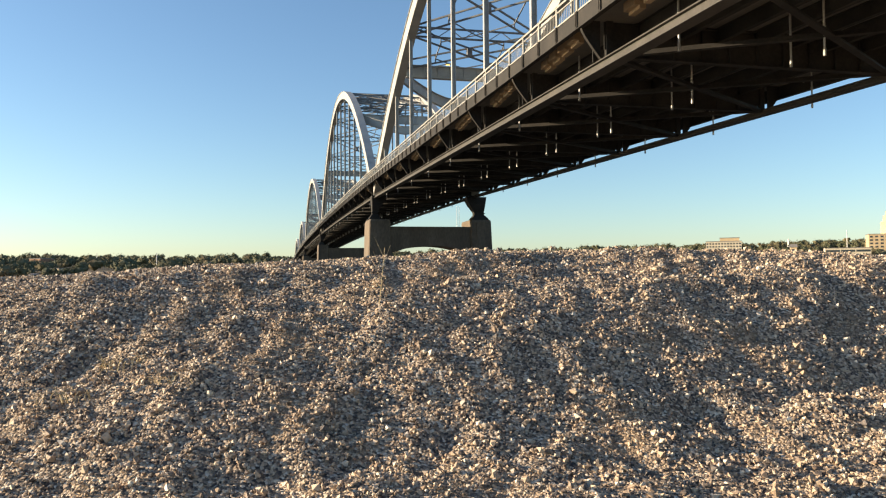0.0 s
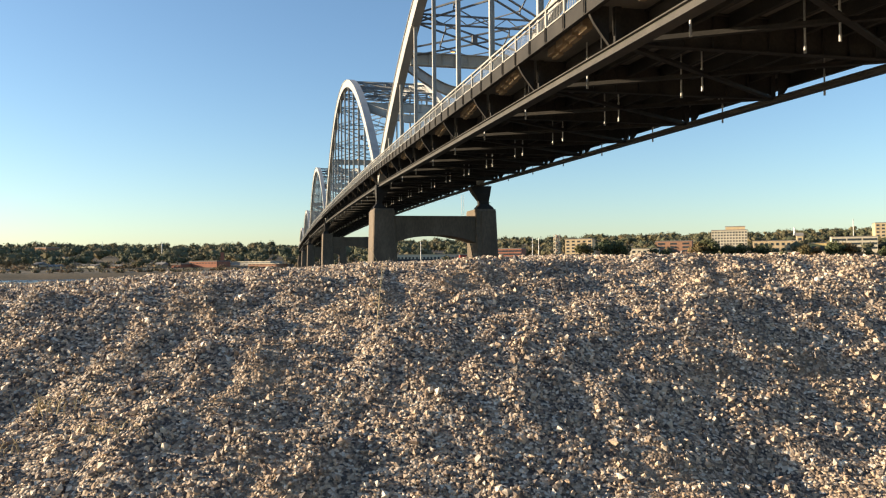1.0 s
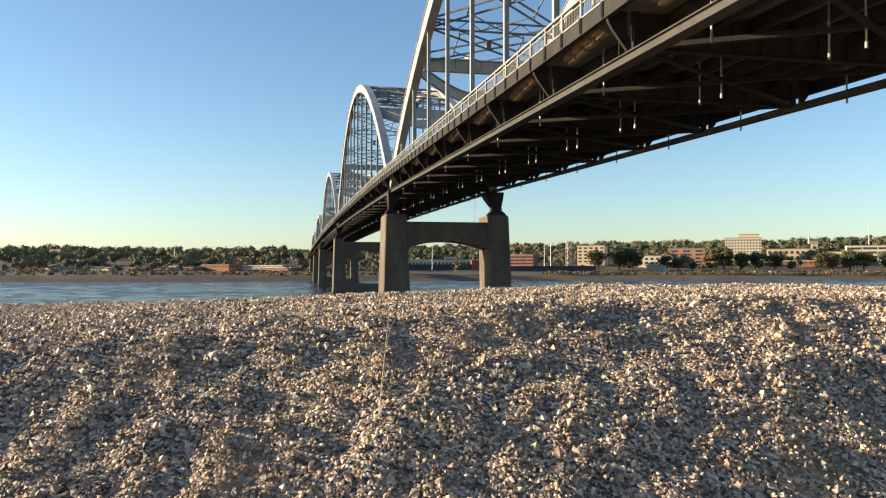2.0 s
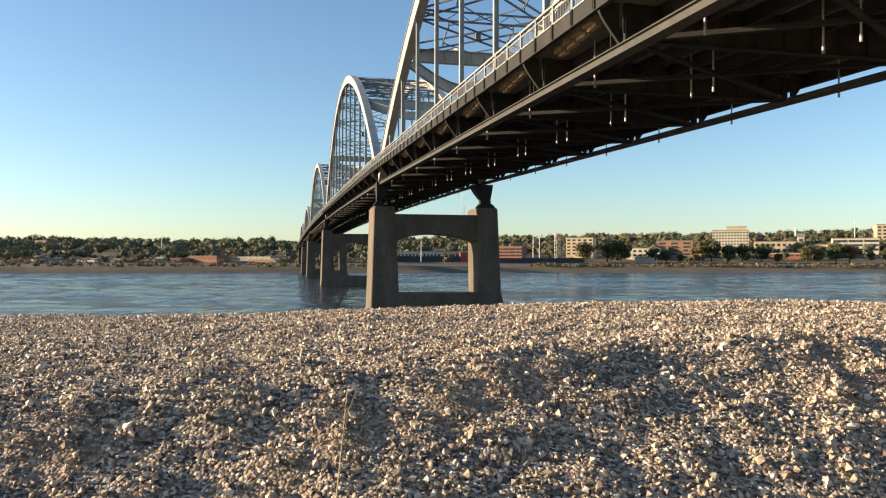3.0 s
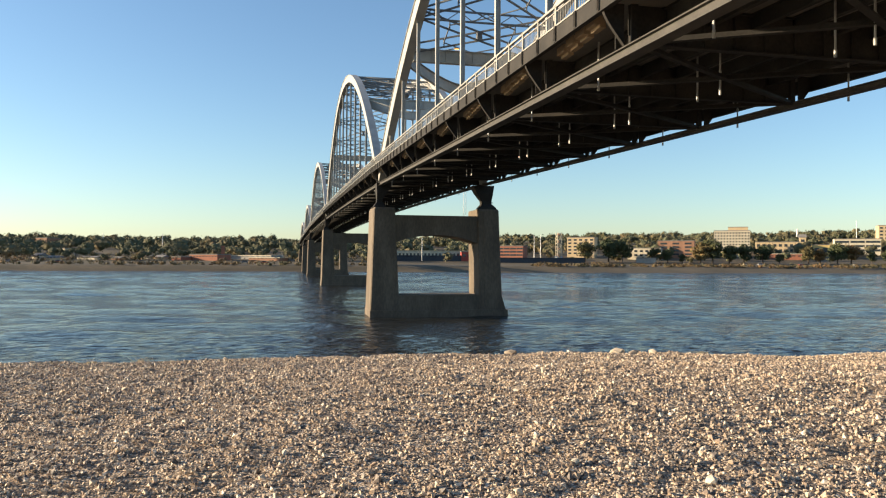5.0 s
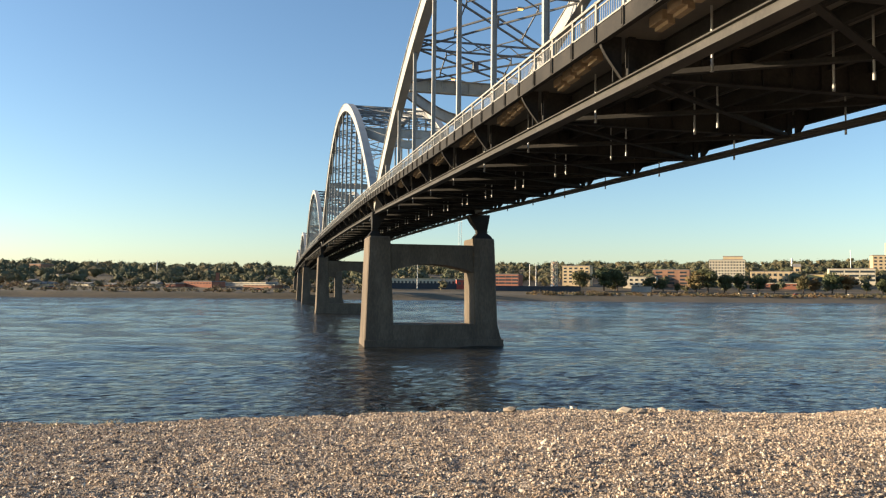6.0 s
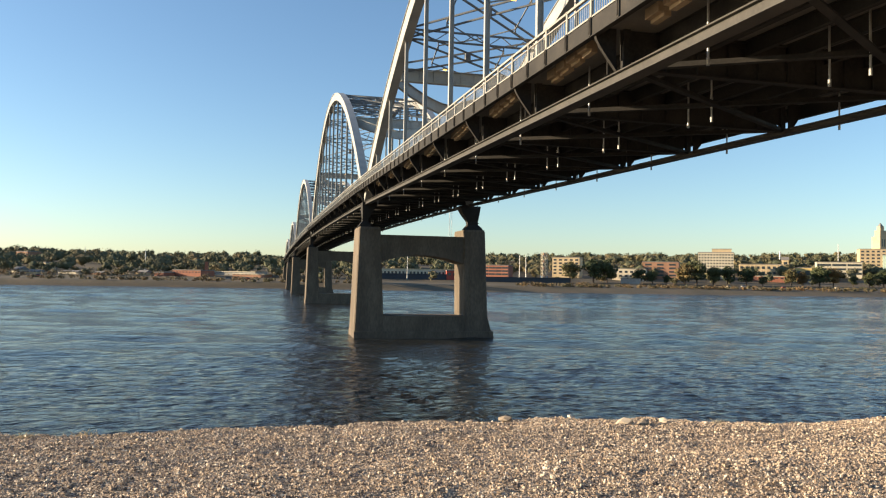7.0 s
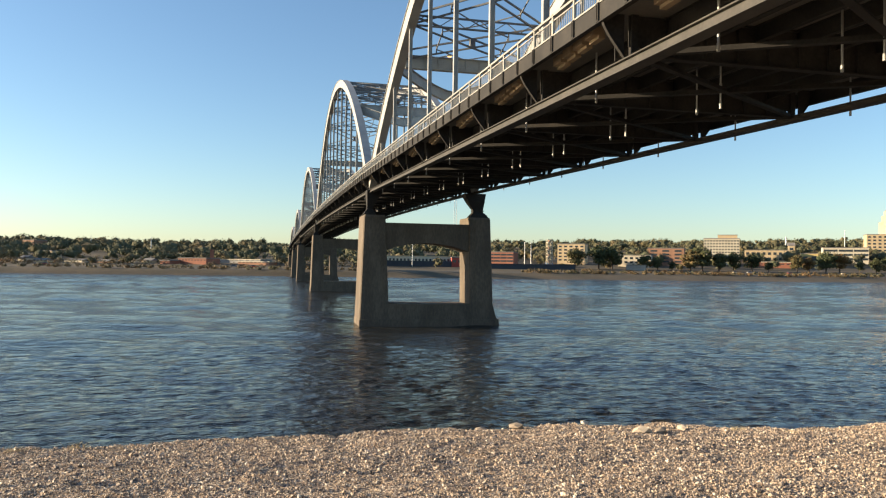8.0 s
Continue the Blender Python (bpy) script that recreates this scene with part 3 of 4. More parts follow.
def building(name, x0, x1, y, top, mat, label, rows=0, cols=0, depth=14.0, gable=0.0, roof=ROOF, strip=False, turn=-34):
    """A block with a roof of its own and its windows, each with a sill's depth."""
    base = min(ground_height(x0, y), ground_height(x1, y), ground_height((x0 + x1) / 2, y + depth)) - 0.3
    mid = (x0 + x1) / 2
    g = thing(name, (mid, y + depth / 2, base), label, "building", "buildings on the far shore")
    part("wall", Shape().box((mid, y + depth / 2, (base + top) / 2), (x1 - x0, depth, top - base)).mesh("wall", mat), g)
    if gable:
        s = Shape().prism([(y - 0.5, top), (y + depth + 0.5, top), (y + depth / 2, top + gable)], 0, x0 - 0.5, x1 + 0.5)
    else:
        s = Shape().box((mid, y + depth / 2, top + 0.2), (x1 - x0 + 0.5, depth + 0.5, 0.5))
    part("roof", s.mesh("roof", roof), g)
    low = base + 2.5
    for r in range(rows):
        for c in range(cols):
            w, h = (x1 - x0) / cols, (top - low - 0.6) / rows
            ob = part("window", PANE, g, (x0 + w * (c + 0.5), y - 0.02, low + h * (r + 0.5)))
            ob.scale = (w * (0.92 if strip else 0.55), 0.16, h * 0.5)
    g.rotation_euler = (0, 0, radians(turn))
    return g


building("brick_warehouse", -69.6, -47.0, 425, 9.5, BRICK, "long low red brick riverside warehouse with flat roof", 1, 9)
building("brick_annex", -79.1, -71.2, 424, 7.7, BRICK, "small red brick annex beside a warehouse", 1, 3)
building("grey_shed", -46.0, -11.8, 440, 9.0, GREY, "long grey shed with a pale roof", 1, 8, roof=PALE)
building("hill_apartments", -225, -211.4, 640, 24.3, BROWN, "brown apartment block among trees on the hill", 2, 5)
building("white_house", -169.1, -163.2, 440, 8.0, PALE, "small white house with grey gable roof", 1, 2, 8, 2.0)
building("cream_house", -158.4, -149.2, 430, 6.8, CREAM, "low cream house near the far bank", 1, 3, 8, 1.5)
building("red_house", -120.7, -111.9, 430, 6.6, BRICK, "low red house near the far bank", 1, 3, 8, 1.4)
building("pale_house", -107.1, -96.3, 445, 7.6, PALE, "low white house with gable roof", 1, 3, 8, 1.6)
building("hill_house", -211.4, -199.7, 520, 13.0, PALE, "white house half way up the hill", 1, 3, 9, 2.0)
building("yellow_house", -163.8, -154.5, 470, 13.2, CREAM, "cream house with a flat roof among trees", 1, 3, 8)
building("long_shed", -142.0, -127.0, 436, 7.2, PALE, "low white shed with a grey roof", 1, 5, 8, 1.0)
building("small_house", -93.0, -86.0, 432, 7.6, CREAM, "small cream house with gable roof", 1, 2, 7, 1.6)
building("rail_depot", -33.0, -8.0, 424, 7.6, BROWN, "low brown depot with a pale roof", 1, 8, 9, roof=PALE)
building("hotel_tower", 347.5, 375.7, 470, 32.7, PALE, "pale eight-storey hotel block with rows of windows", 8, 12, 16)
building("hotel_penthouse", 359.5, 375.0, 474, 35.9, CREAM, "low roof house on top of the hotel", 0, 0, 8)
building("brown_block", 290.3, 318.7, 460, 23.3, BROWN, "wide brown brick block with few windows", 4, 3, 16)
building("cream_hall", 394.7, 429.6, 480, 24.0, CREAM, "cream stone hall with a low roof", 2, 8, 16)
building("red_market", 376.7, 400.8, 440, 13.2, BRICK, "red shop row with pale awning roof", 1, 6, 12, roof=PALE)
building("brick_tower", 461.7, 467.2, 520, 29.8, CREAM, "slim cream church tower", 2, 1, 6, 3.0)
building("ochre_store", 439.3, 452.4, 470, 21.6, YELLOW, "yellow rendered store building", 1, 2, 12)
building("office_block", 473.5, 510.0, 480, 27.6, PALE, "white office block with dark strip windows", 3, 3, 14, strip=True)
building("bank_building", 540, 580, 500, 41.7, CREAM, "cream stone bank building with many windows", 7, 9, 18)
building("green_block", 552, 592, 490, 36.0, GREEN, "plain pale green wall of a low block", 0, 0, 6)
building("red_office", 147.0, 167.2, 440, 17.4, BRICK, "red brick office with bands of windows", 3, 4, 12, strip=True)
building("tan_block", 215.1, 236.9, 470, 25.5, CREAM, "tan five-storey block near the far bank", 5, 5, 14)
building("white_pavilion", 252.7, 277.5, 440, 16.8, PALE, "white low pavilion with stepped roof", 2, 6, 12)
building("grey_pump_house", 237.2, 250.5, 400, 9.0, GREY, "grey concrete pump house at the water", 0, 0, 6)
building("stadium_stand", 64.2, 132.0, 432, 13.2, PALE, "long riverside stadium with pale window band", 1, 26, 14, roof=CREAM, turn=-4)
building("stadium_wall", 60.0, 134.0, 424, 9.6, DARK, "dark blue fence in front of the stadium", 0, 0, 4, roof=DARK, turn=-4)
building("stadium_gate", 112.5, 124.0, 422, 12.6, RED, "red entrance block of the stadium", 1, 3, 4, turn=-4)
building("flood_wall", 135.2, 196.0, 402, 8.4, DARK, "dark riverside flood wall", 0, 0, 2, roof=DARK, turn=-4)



def parked_car(x, y, paint, label):
    """A small car: body, cabin and wheels, side on to the river."""
    z = ground_height(x, y)
    g = thing("parked_car", (x, y, z), label, "car", "cars parked on the far bank")
    part("body", Shape().prism([(x - 2.2, z + 0.35), (x + 2.2, z + 0.35), (x + 2.2, z + 0.8), (x + 1.3, z + 0.95), (x - 2.1, z + 0.95)], 1, y - 0.85, y + 0.85).mesh("body", paint), g)
    part("cabin", Shape().loft([[(x - 1.7, y - 0.8, z + 0.95), (x + 1.1, y - 0.8, z + 0.95), (x + 1.1, y + 0.8, z + 0.95), (x - 1.7, y + 0.8, z + 0.95)], [(x - 1.3, y - 0.65, z + 1.5), (x + 0.5, y - 0.65, z + 1.5), (x + 0.5, y + 0.65, z + 1.5), (x - 1.3, y + 0.65, z + 1.5)]]).mesh("cabin", GLASS_DARK), g)
    for i in (-1.35, 1.35):
        for j in (-0.85, 0.7):
            part("wheel", Shape().tube((x + i, y + j, z + 0.33), (x + i, y + j + 0.2, z + 0.33), 0.33, n=10).mesh("wheel", DARK), g)


for i, x in enumerate((-178, -171, -142, -95, -62, -34, -22, 262, 305, 318, 347, 392, 406, 440, 452)):
    parked_car(x, shore(x) + (56 if x < 0 else 62) + 3 * (i % 2), (PALE, GREY, RED, PALE)[i % 4], ("white", "grey", "red", "white")[i % 4] + " car parked beside the far bank")

clock = thing("bank_clock_tower", (561, 512, 41.7), "cream stepped clock tower on the bank", "tower")
for z0, z1, w in ((41.7, 54, 10.2), (54, 60, 7.0), (60, 64, 4.2)):
    part("stage", Shape().box((561, 512, (z0 + z1) / 2), (w, w, z1 - z0)).mesh("stage", CREAM), clock)
part("spire", Shape().loft([[(561 + a * w, 512 + b * w, z) for a, b in ((-1, -1), (1, -1), (1, 1), (-1, 1))] for z, w in ((64, 1.8), (67.5, 0.15))]).mesh("spire", ROOF), clock)
for i in (-1, 0, 1):
    ob = part("window", PANE, clock, (561 + i * 2.4, 506.85, 48))
    ob.scale = (1.0, 0.16, 7.0)


def pole(name, x, y, top, r, label):
    s = Shape().tube((x, y, ground_height(x, y) - 0.3), (x, y, top), r, r * 0.6)
    ob = new(name, s.mesh(name, METAL))
    return tagged(ob, label, "pole", "poles on the far shore")


pole("light_pole", 162, 410, 24.2, 0.35, "tall grey lighting pole by the far bank")
pole("light_pole", 167.4, 412, 24.4, 0.35, "tall grey lighting pole by the far bank")
pole("light_pole", 83.9, 421, 22.7, 0.35, "tall grey lighting pole beside the stadium")
pole("radio_mast", 590, 600, 51.3, 0.5, "thin radio mast behind the town")
pole("radio_mast", -170.3, 640, 29.5, 0.4, "thin radio mast on the wooded hill")
chimney = solid("factory_chimney", Shape().loft([[(-49.8 + a * w, 427 + b * w, z) for a, b in ((-1, -1), (1, -1), (1, 1), (-1, 1))] for z, w in ((4.0, 1.3), (14.6, 1.0), (14.6, 1.2), (15.4, 1.2))]), BRICK, "square red brick chimney beside the warehouse", "chimney")
pole("white_steeple", -101.5, 520, 25.5, 0.5, "white church steeple among trees")
pole("church_spire", 548.3, 640, 43.5, 1.4, "dark church spire beyond the town")

mast = thing("lattice_mast", (207, 800, 20), "tall thin lattice mast beyond the river", "mast")
for x in (205.8, 208.8):
    part("mast_leg", Shape().tube((x, 800, 15), (x, 800, 91), 0.22).mesh("mast_leg", METAL), mast)
for i in range(22):
    z = 18 + i * 3.3
    part("mast_brace", Shape().beam((205.8, 800, z), (208.8, 800, z + 3.3), 0.2, 0.2).mesh("mast_brace", METAL), mast)

tower = thing("lattice_tower", (180.3, 410, 4), "white and orange lattice tower on blue legs by the bank", "tower")
for x in (178.7, 181.9):
    for y in (408.4, 411.6):
        part("tower_post", Shape().beam((x, y, 9), (x, y, 26.7), 0.34, 0.34).mesh("tower_post", PALE), tower)
        part("tower_leg", Shape().beam((x + (x - 180.3) * 1.1, y, 3), (x, y, 10), 0.5, 0.5).mesh("tower_leg", BLUE), tower)
for i in range(7):
    z = 9.2 + i * 2.5
    for p, q in ((178.7, 181.9), (181.9, 178.7)):
        part("tower_brace", Shape().beam((p, 408.4, z), (q, 408.4, z + 2.5), 0.28, 0.28).mesh("tower_brace", PALE), tower)
    part("tower_floor", Shape().box((180.3, 410, z), (3.5, 3.5, 0.3)).mesh("tower_floor", PALE), tower)
    if i % 2 == 0:
        part("tower_panel", Shape().box((180.3, 410, z + 1.1), (1.5, 1.5, 1.7)).mesh("tower_panel", BROWN), tower)


def leaf_cloud(rng, centres, radii, count, size):
    """Small leaf clumps scattered through several ellipsoids, thicker towards their skins."""
    k = rng.integers(0, len(centres), count)
    d = rng.normal(size=(count, 3))
    d /= np.linalg.norm(d, axis=1)[:, None]
    c = centres[k] + d * radii[k] * (0.45 + 0.5 * rng.random((count, 1)) ** 0.5)
    out = d + 0.6 * rng.normal(size=(count, 3)) + np.array((0, -0.25, 0.1))
    u = np.cross(out, rng.normal(size=(count, 3)))
    u /= np.linalg.norm(u, axis=1)[:, None]
    w = np.cross(out, u)
    w /= np.linalg.norm(w, axis=1)[:, None]
    s = size * (0.5 + rng.random((count, 1)))
    return np.stack([c - u * s, c + w * s * 0.8, c + u * s, c - w * s * 0.8], 1).reshape(-1, 3)


def quads_mesh(name, v, mat, corners=4):
    me = bpy.data.meshes.new(name)
    n = len(v) // corners
    me.vertices.add(len(v))
    me.vertices.foreach_set("co", v.astype(np.float32).ravel())
    me.loops.add(len(v))
    me.loops.foreach_set("vertex_index", np.arange(len(v), dtype=np.int32))
    me.polygons.add(n)
    me.polygons.foreach_set("loop_start", np.arange(0, len(v), corners, dtype=np.int32))
    me.update(calc_edges=True)
    me.materials.append(mat)
    return me


rng = np.random.default_rng(7)


def lump_template():
    bm = bmesh.new()
    bmesh.ops.create_icosphere(bm, subdivisions=1, radius=1.0)
    v = np.array([p.co[:] for p in bm.verts])
    f = np.array([[p.index for p in q.verts] for q in bm.faces], dtype=np.int32)
    bm.free()
    return v, f


def far_woods():
    """Rounded uneven crowns, each of two leafy masses with loose clumps over their skins."""
    tv, tf = lump_template()
    leaves, masses, faces, base = [], [], [], 0
    for i in range(2050):
        d = 84 + 590 * rng.random() ** 1.05
        depth = 430 + d
        x = -12 + depth * (-0.36 + 1.36 * rng.random())
        y = shore(x) + d
        if d < 150 and rng.random() < (0.1 if x < 55 else 0.7):
            continue
        if -84 < x < -6 and d < 112:
            continue
        z = ground_height(x, y)
        h = (4.0 if d < 150 else 7.0) + 7.0 * rng.random() ** 1.8
        r = h * (0.40 + 0.22 * rng.random())
        cs = np.array([(x + rng.normal() * r * 0.1, y, z + h * 0.5), (x + rng.normal() * r * 0.65, y + rng.normal() * r * 0.3, z + h * (0.3 + 0.25 * rng.random())), (x + rng.normal() * r * 0.55, y - r * 0.4 * rng.random(), z + h * (0.45 + 0.3 * rng.random()))])
        rs = np.array([(r, r, h * 0.48), (r * 0.75, r * 0.75, h * 0.33), (r * 0.55, r * 0.55, h * 0.26)])
        for c, e in zip(cs, rs):
            masses.append(tv * (0.55 + 0.45 * rng.random((len(tv), 1))) * e * 0.84 + c)
            faces.append(tf + base)
            base += len(tv)
        leaves.append(leaf_cloud(rng, cs, rs * 1.04, 125, 0.55 if d < 220 else 0.7))
    lv = np.concatenate(leaves)
    k = len(lv)
    v = np.concatenate([lv] + masses)
    tri = np.concatenate(faces) + k
    me = bpy.data.meshes.new("far_woods")
    me.vertices.add(len(v))
    me.vertices.foreach_set("co", v.astype(np.float32).ravel())
    me.loops.add(k + tri.size)
    me.loops.foreach_set("vertex_index", np.concatenate([np.arange(k), tri.ravel()]).astype(np.int32))
    me.polygons.add(k // 4 + len(tri))
    me.polygons.foreach_set("loop_start", np.concatenate([np.arange(0, k, 4), k + 3 * np.arange(len(tri))]).astype(np.int32))
    me.update(calc_edges=True)
    me.polygons.foreach_set("use_smooth", np.zeros(k // 4 + len(tri), dtype=bool))
    me.materials.append(LEAVES)
    return tagged(new("far_woods", me), "olive and rust autumn woods on the far hills", "woods", kind="stuff")


far_woods()


def far_scrub():
    out = []
    for i in range(760):
        x = -200 + 800 * rng.random()
        d = 15 + 30 * rng.random() ** 1.5
        h = 1.0 + 1.8 * rng.random()
        if i % 2 and x < 55:
            d, h = 58 + 55 * rng.random(), 2.0 + 3.0 * rng.random()
        y = shore(x) + d
        if 55 < x < 140 or (-84 < x < -6 and d > 66):
            continue
        z = ground_height(x, y)
        out.append(leaf_cloud(rng, np.array([(x, y, z + h * 0.4)]), np.array([(h, h, h * 0.6)]), 40, 0.42))
    return tagged(new("shore_scrub", quads_mesh("shore_scrub", np.concatenate(out), SCRUB)), "low brown, rust and green scrub along the far bank", "bushes", kind="stuff")


far_scrub()


def shore_tree(seed):
    """A tapered trunk with limbs under a crown of leaf clumps, ten metres high."""
    r = np.random.default_rng(seed)
    g = thing("shore_tree", (0, 0, 0), "leafy olive-green tree on the far bank", "tree", "trees along the far bank")
    s = Shape().tube((0, 0, -0.4), (0.1, 0, 3.2), 0.32, 0.22)
    tips = []
    for i in range(5):
        a = 2 * math.pi * i / 5 + r.random()
        tip = (math.cos(a) * (1.6 + r.random()), math.sin(a) * (1.6 + r.random()), 5.2 + 2.0 * r.random())
        s.tube((0.1, 0, 2.6 + 0.2 * i), tip, 0.16, 0.06, 6)
        tips.append(tip)
    part("trunk", s.mesh("trunk", BARK), g)
    cs = np.array(tips + [(0.2, 0, 7.6), (-0.8, 0.5, 6.4), (0.9, -0.4, 5.6), (-1.4, -0.6, 3.6), (1.5, 0.3, 3.3), (0.1, -1.3, 3.0)])
    rs = np.array([(1.5 + r.random(), 1.5 + r.random(), 1.2 + 0.8 * r.random()) for _ in cs])
    part("crown", quads_mesh("crown", leaf_cloud(r, cs, rs, 1500, 0.33), TREE_LEAVES), g)
    return g


TREES = [shore_tree(11), shore_tree(23), shore_tree(37), shore_tree(51)]
SHORE_TREES = [(201, 412, 21.1), (218, 410, 23.5), (229, 411, 22.6), (251, 405, 16.8), (262, 405, 15.7), (272, 402, 12.6), (287, 403, 21.2), (296, 402, 23.6),
               (309, 401, 19.1), (321, 401, 20.2), (336, 400, 19.2), (350, 400, 13.1), (373, 398, 19.0), (383, 398, 17.1), (397, 397, 21.6), (409, 397, 20.2),
               (428, 398, 14.5), (441, 396, 17.3), (454, 396, 19.3), (188, 405, 9.8), (470, 396, 18), (485, 396, 17)]
for i, (x, y, top) in enumerate(SHORE_TREES):
    z = ground_height(x, y)
    k = (top - z) / 9.0
    m = pose(x, y, z, 0, 0, 47 * i) @ Matrix.Diagonal((k * 1.15, k * 1.15, k, 1))
    if i < len(TREES):
        TREES[i].matrix_basis = m
    else:
        copy_thing(TREES[i % 4], pose(x, y, z, 0, 0, 47 * i)).scale = (k * 1.15, k * 1.15, k)

# ---- gravel: the countless small stones, and the larger ones singly ----
def heights(x, y):
    return np.array([ground_height(a, b) for a, b in zip(x, y)])


def gravel(count):
    d = 1.3 + 8.7 * rng.random(count) ** 0.8
    across = rng.random(count) * 2 - 1
    y = -95.4 + d
    x = -12.5 + 0.225 * d + across * (0.75 + 0.63 * d)
    keep = (y < -84.9)
    x, y, d = x[keep], y[keep], d[keep]
    n = len(x)
    z = heights(x, y)
    r = np.clip(0.0050 * np.exp(0.42 * rng.normal(size=n)), 0.0026, 0.014) * (1 + 0.03 * np.clip(d - 4, 0, 9))
    r *= np.interp(y, [-93.0, -91.2], [0.95, 0.8])
    tips = np.array([(1, 0, 0), (-1, 0, 0), (0, 1, 0), (0, -1, 0), (0, 0, 1), (0, 0, -1)], float)
    p = (tips[None] + 0.55 * (rng.random((n, 6, 3)) - 0.5)) * (0.7 + 0.65 * rng.random((n, 1, 3)))
    a, b, c = rng.random((3, n)) * np.array([[6.283], [1.3], [1.3]])
    ca, sa, cb, sb, cc, sc = np.cos(a), np.sin(a), np.cos(b), np.sin(b), np.cos(c), np.sin(c)
    p = np.stack([p[..., 0], p[..., 1] * cb[:, None] - p[..., 2] * sb[:, None], p[..., 1] * sb[:, None] + p[..., 2] * cb[:, None]], -1)
    p = np.stack([p[..., 0] * cc[:, None] + p[..., 2] * sc[:, None], p[..., 1], -p[..., 0] * sc[:, None] + p[..., 2] * cc[:, None]], -1)
    p = np.stack([p[..., 0] * ca[:, None] - p[..., 1] * sa[:, None], p[..., 0] * sa[:, None] + p[..., 1] * ca[:, None], p[..., 2]], -1)
    p = p * r[:, None, None] + np.stack([x, y, z + r * (0.1 + 0.6 * rng.random(n))], -1)[:, None]
    face = np.array([(0, 2, 4), (2, 1, 4), (1, 3, 4), (3, 0, 4), (2, 0, 5), (1, 2, 5), (3, 1, 5), (0, 3, 5)])
    index = (np.arange(n)[:, None, None] * 6 + face[None]).reshape(-1).astype(np.int32)
    me = bpy.data.meshes.new("gravel")
    me.vertices.add(n * 6)
    me.vertices.foreach_set("co", p.astype(np.float32).ravel())
    me.loops.add(n * 24)
    me.loops.foreach_set("vertex_index", index)
    me.polygons.add(n * 8)
    me.polygons.foreach_set("loop_start", np.arange(0, n * 24, 3, dtype=np.int32))
    me.polygons.foreach_set("use_smooth", np.zeros(n * 8, dtype=bool))
    me.update(calc_edges=True)
    me.materials.append(STONE)
    ob = tagged(new("gravel", me), "loose crushed tan and grey gravel on the bank", "gravel", kind="stuff")
    return ob


gravel(300000)


def stone_mesh(seed):
    r = np.random.default_rng(seed)
    bm = bmesh.new()
    bmesh.ops.create_icosphere(bm, subdivisions=1, radius=1.0)
    s = 0.7 + 0.6 * r.random(3)
    cuts = [(Vector(r.normal(size=3)).normalized(), 0.62 + 0.25 * r.random()) for _ in range(6)]
    for v in bm.verts:
        for way, far in cuts:
            over = v.co.dot(way) - far
            if over > 0:
                v.co -= way * over
        v.co = Vector((v.co.x * s[0], v.co.y * s[1], v.co.z * s[2] * 0.8))
    me = bpy.data.meshes.new("stone")
    bm.to_mesh(me)
    bm.free()
    me.materials.append(LONE_STONE)
    return me


STONES = [stone_mesh(i) for i in range(10)]
for i in range(280):
    d = 2.0 + 7.4 * rng.random()
    y = -95.4 + d
    x = -12.5 + 0.225 * d + (rng.random() * 2 - 1) * (0.4 + 0.6 * d)
    k = 0.008 + 0.009 * rng.random() ** 3
    ob = part("stone", STONES[i % 10], ground, (x, y, ground_height(x, y) + k * 0.5), (rng.random() * 0.6, rng.random() * 0.6, rng.random() * 6.28))
    ob.scale = (k, k, k)

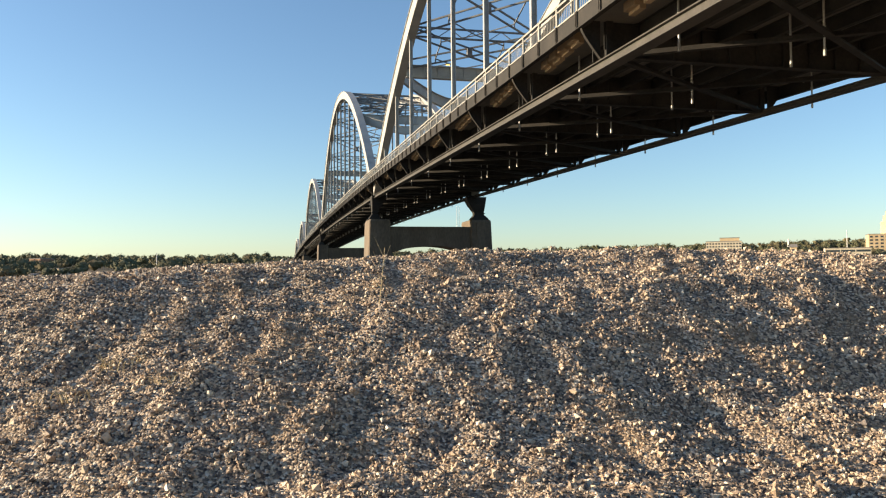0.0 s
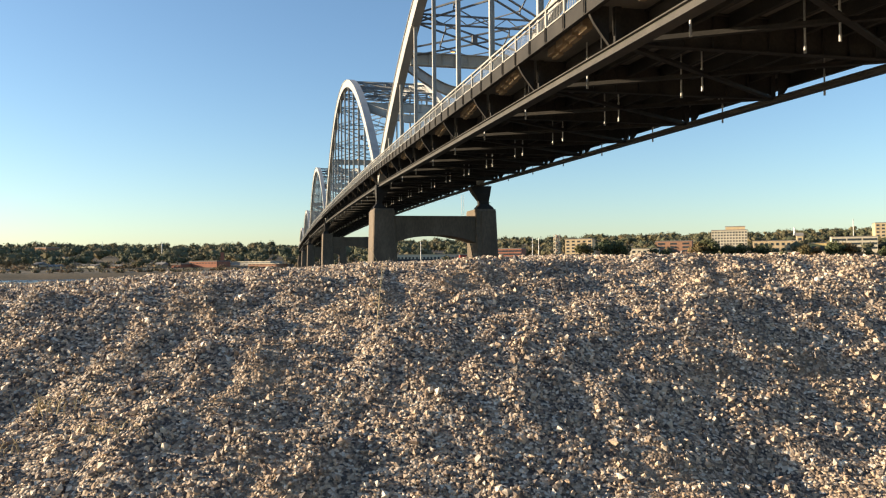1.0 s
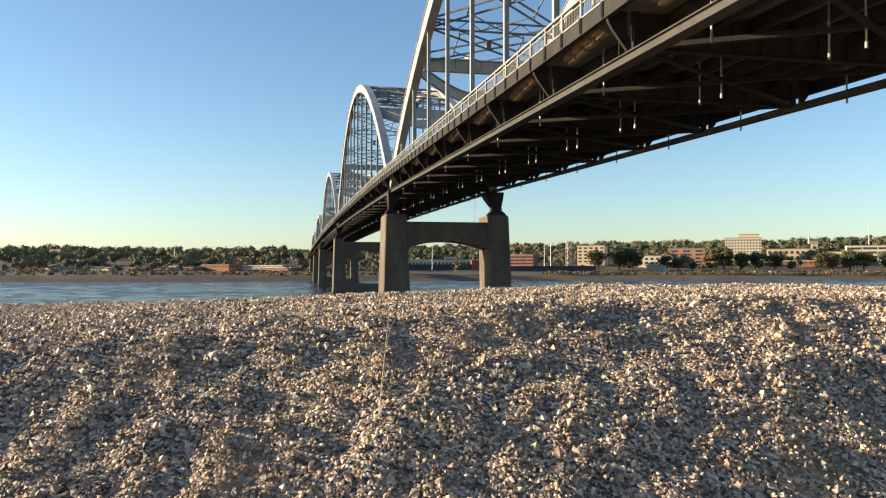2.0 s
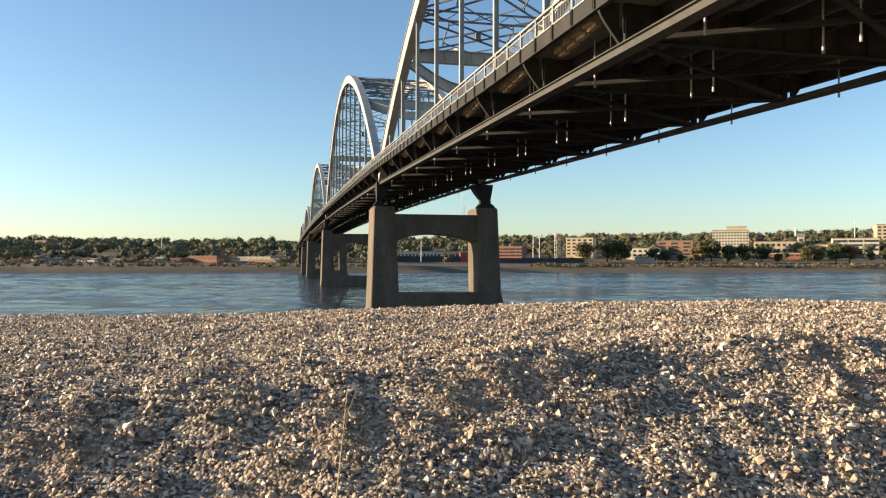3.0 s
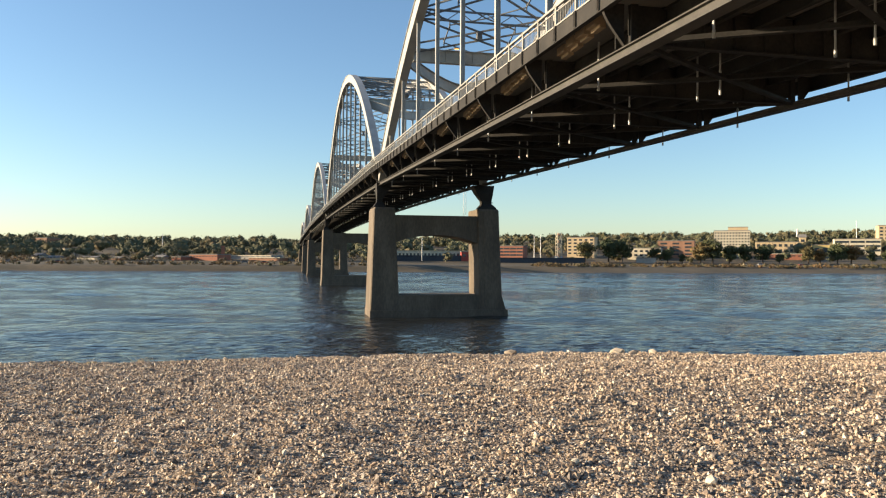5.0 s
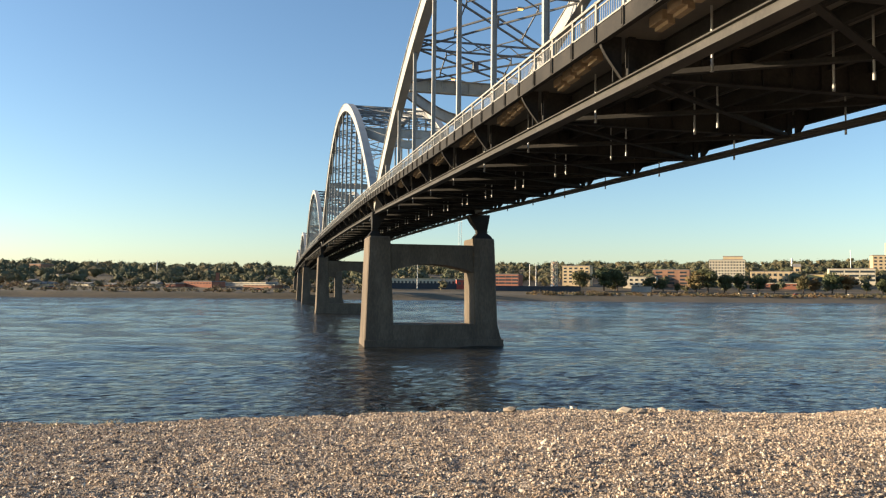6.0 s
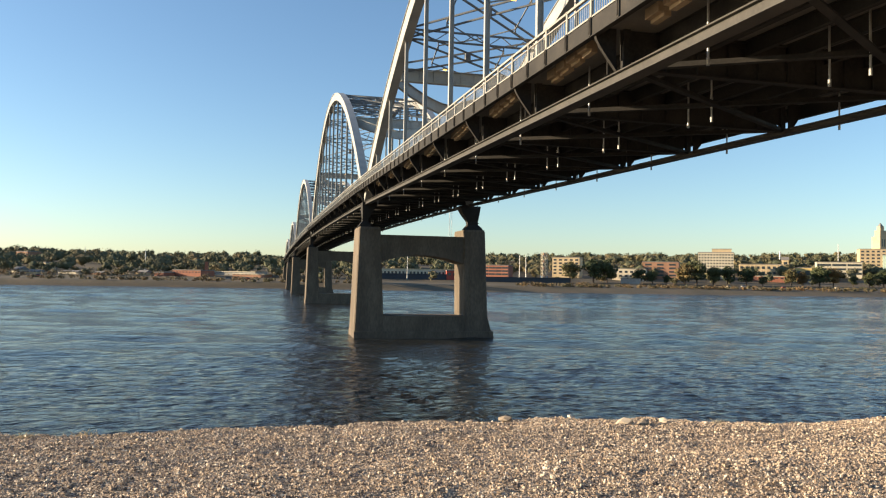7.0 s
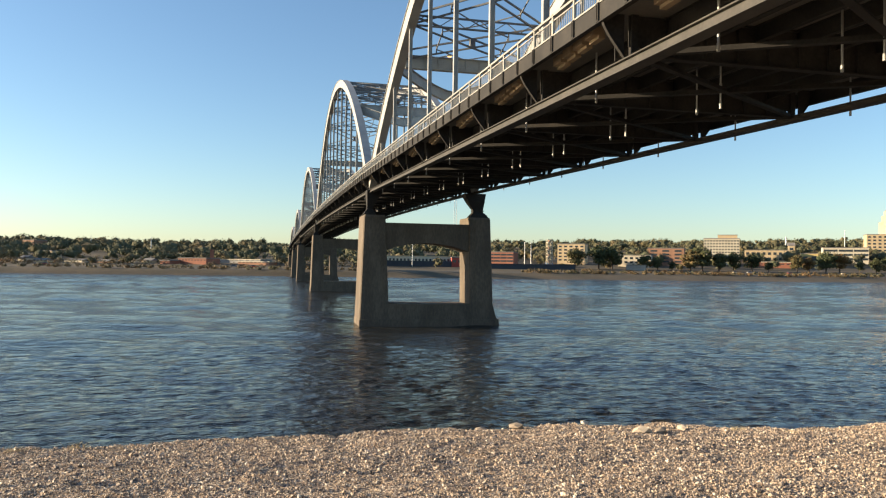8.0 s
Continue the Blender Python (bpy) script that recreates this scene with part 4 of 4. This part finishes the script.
for i, (x, y, k) in enumerate([(-11.86, -86.5, 0.05), (-9.13, -86.05, 0.07), (-8.95, -86.75, 0.10), (-8.75, -86.7, 0.08), (-8.5, -86.6, 0.06), (-10.1, -86.1, 0.06), (-9.8, -86.15, 0.09), (-13.6, -86.4, 0.04), (-10.23, -92.3, 0.026)]):
    ob = new("rock", STONES[(3 * i) % 10])
    ob.location, ob.rotation_euler, ob.scale = (x, y, ground_height(x, y) + k * 0.25), (0.06 * (i % 3), 0.1, 1.3 * i), (k * 0.95, k * 0.7, k * 0.5)
    tagged(ob, "pale limestone rock lying on the gravel bank", "rock", "rocks on the bank")


def dry_weed(x, y, h, seed):
    r = np.random.default_rng(seed)
    g = thing("dry_weed", (x, y, ground_height(x, y)), "thin dry branching weed stalk in the gravel", "plant", "dry weeds")
    z0 = ground_height(x, y) - 0.01
    top = Vector((x + 0.1 * h, y, z0 + h))
    part("stem", Shape().tube((x, y, z0), top, 0.0016, 0.0008, 5).mesh("stem", DRY), g)
    for i in range(7):
        t = 0.25 + 0.1 * i
        p = Vector((x, y, z0)).lerp(top, t)
        q = p + Vector((r.normal() * 0.2, r.normal() * 0.12, 0.25 + 0.1 * r.random())) * h
        part("twig", Shape().tube(p, q, 0.0014, 0.0007, 4).mesh("twig", DRY), g)
    return g


dry_weed(-12.17, -92.5, 0.26, 1)


def grass_tuft(x, y, h, seed):
    r = np.random.default_rng(seed)
    z = ground_height(x, y) - 0.01
    s = Shape()
    for i in range(40):
        a, l = r.random() * 6.28, h * (0.5 + 0.6 * r.random())
        p = Vector((x + r.normal() * 0.05, y + r.normal() * 0.03, z))
        m = p + Vector((math.cos(a) * l * 0.2, math.sin(a) * l * 0.2, l * 0.6))
        q = p + Vector((math.cos(a) * l * 0.6, math.sin(a) * l * 0.6, l * 0.85))
        s.beam(p, m, 0.003, 0.001)
        s.beam(m, q, 0.002, 0.001)
    ob = new("grass_tuft", s.mesh("grass_tuft", DRY))
    tagged(ob, "small dry yellow grass tuft at the bank's edge", "grass", "grass tufts", kind="stuff")


for i, (x, y) in enumerate([(-13.9, -86.6), (-13.6, -86.5), (-13.2, -86.45), (-12.9, -86.6), (-14.3, -86.7), (-8.0, -86.6), (-7.6, -86.8), (-13.3, -92.75), (-13.15, -92.6), (-12.95, -92.8)]):
    grass_tuft(x, y, 0.035 + 0.018 * (i % 3), i)
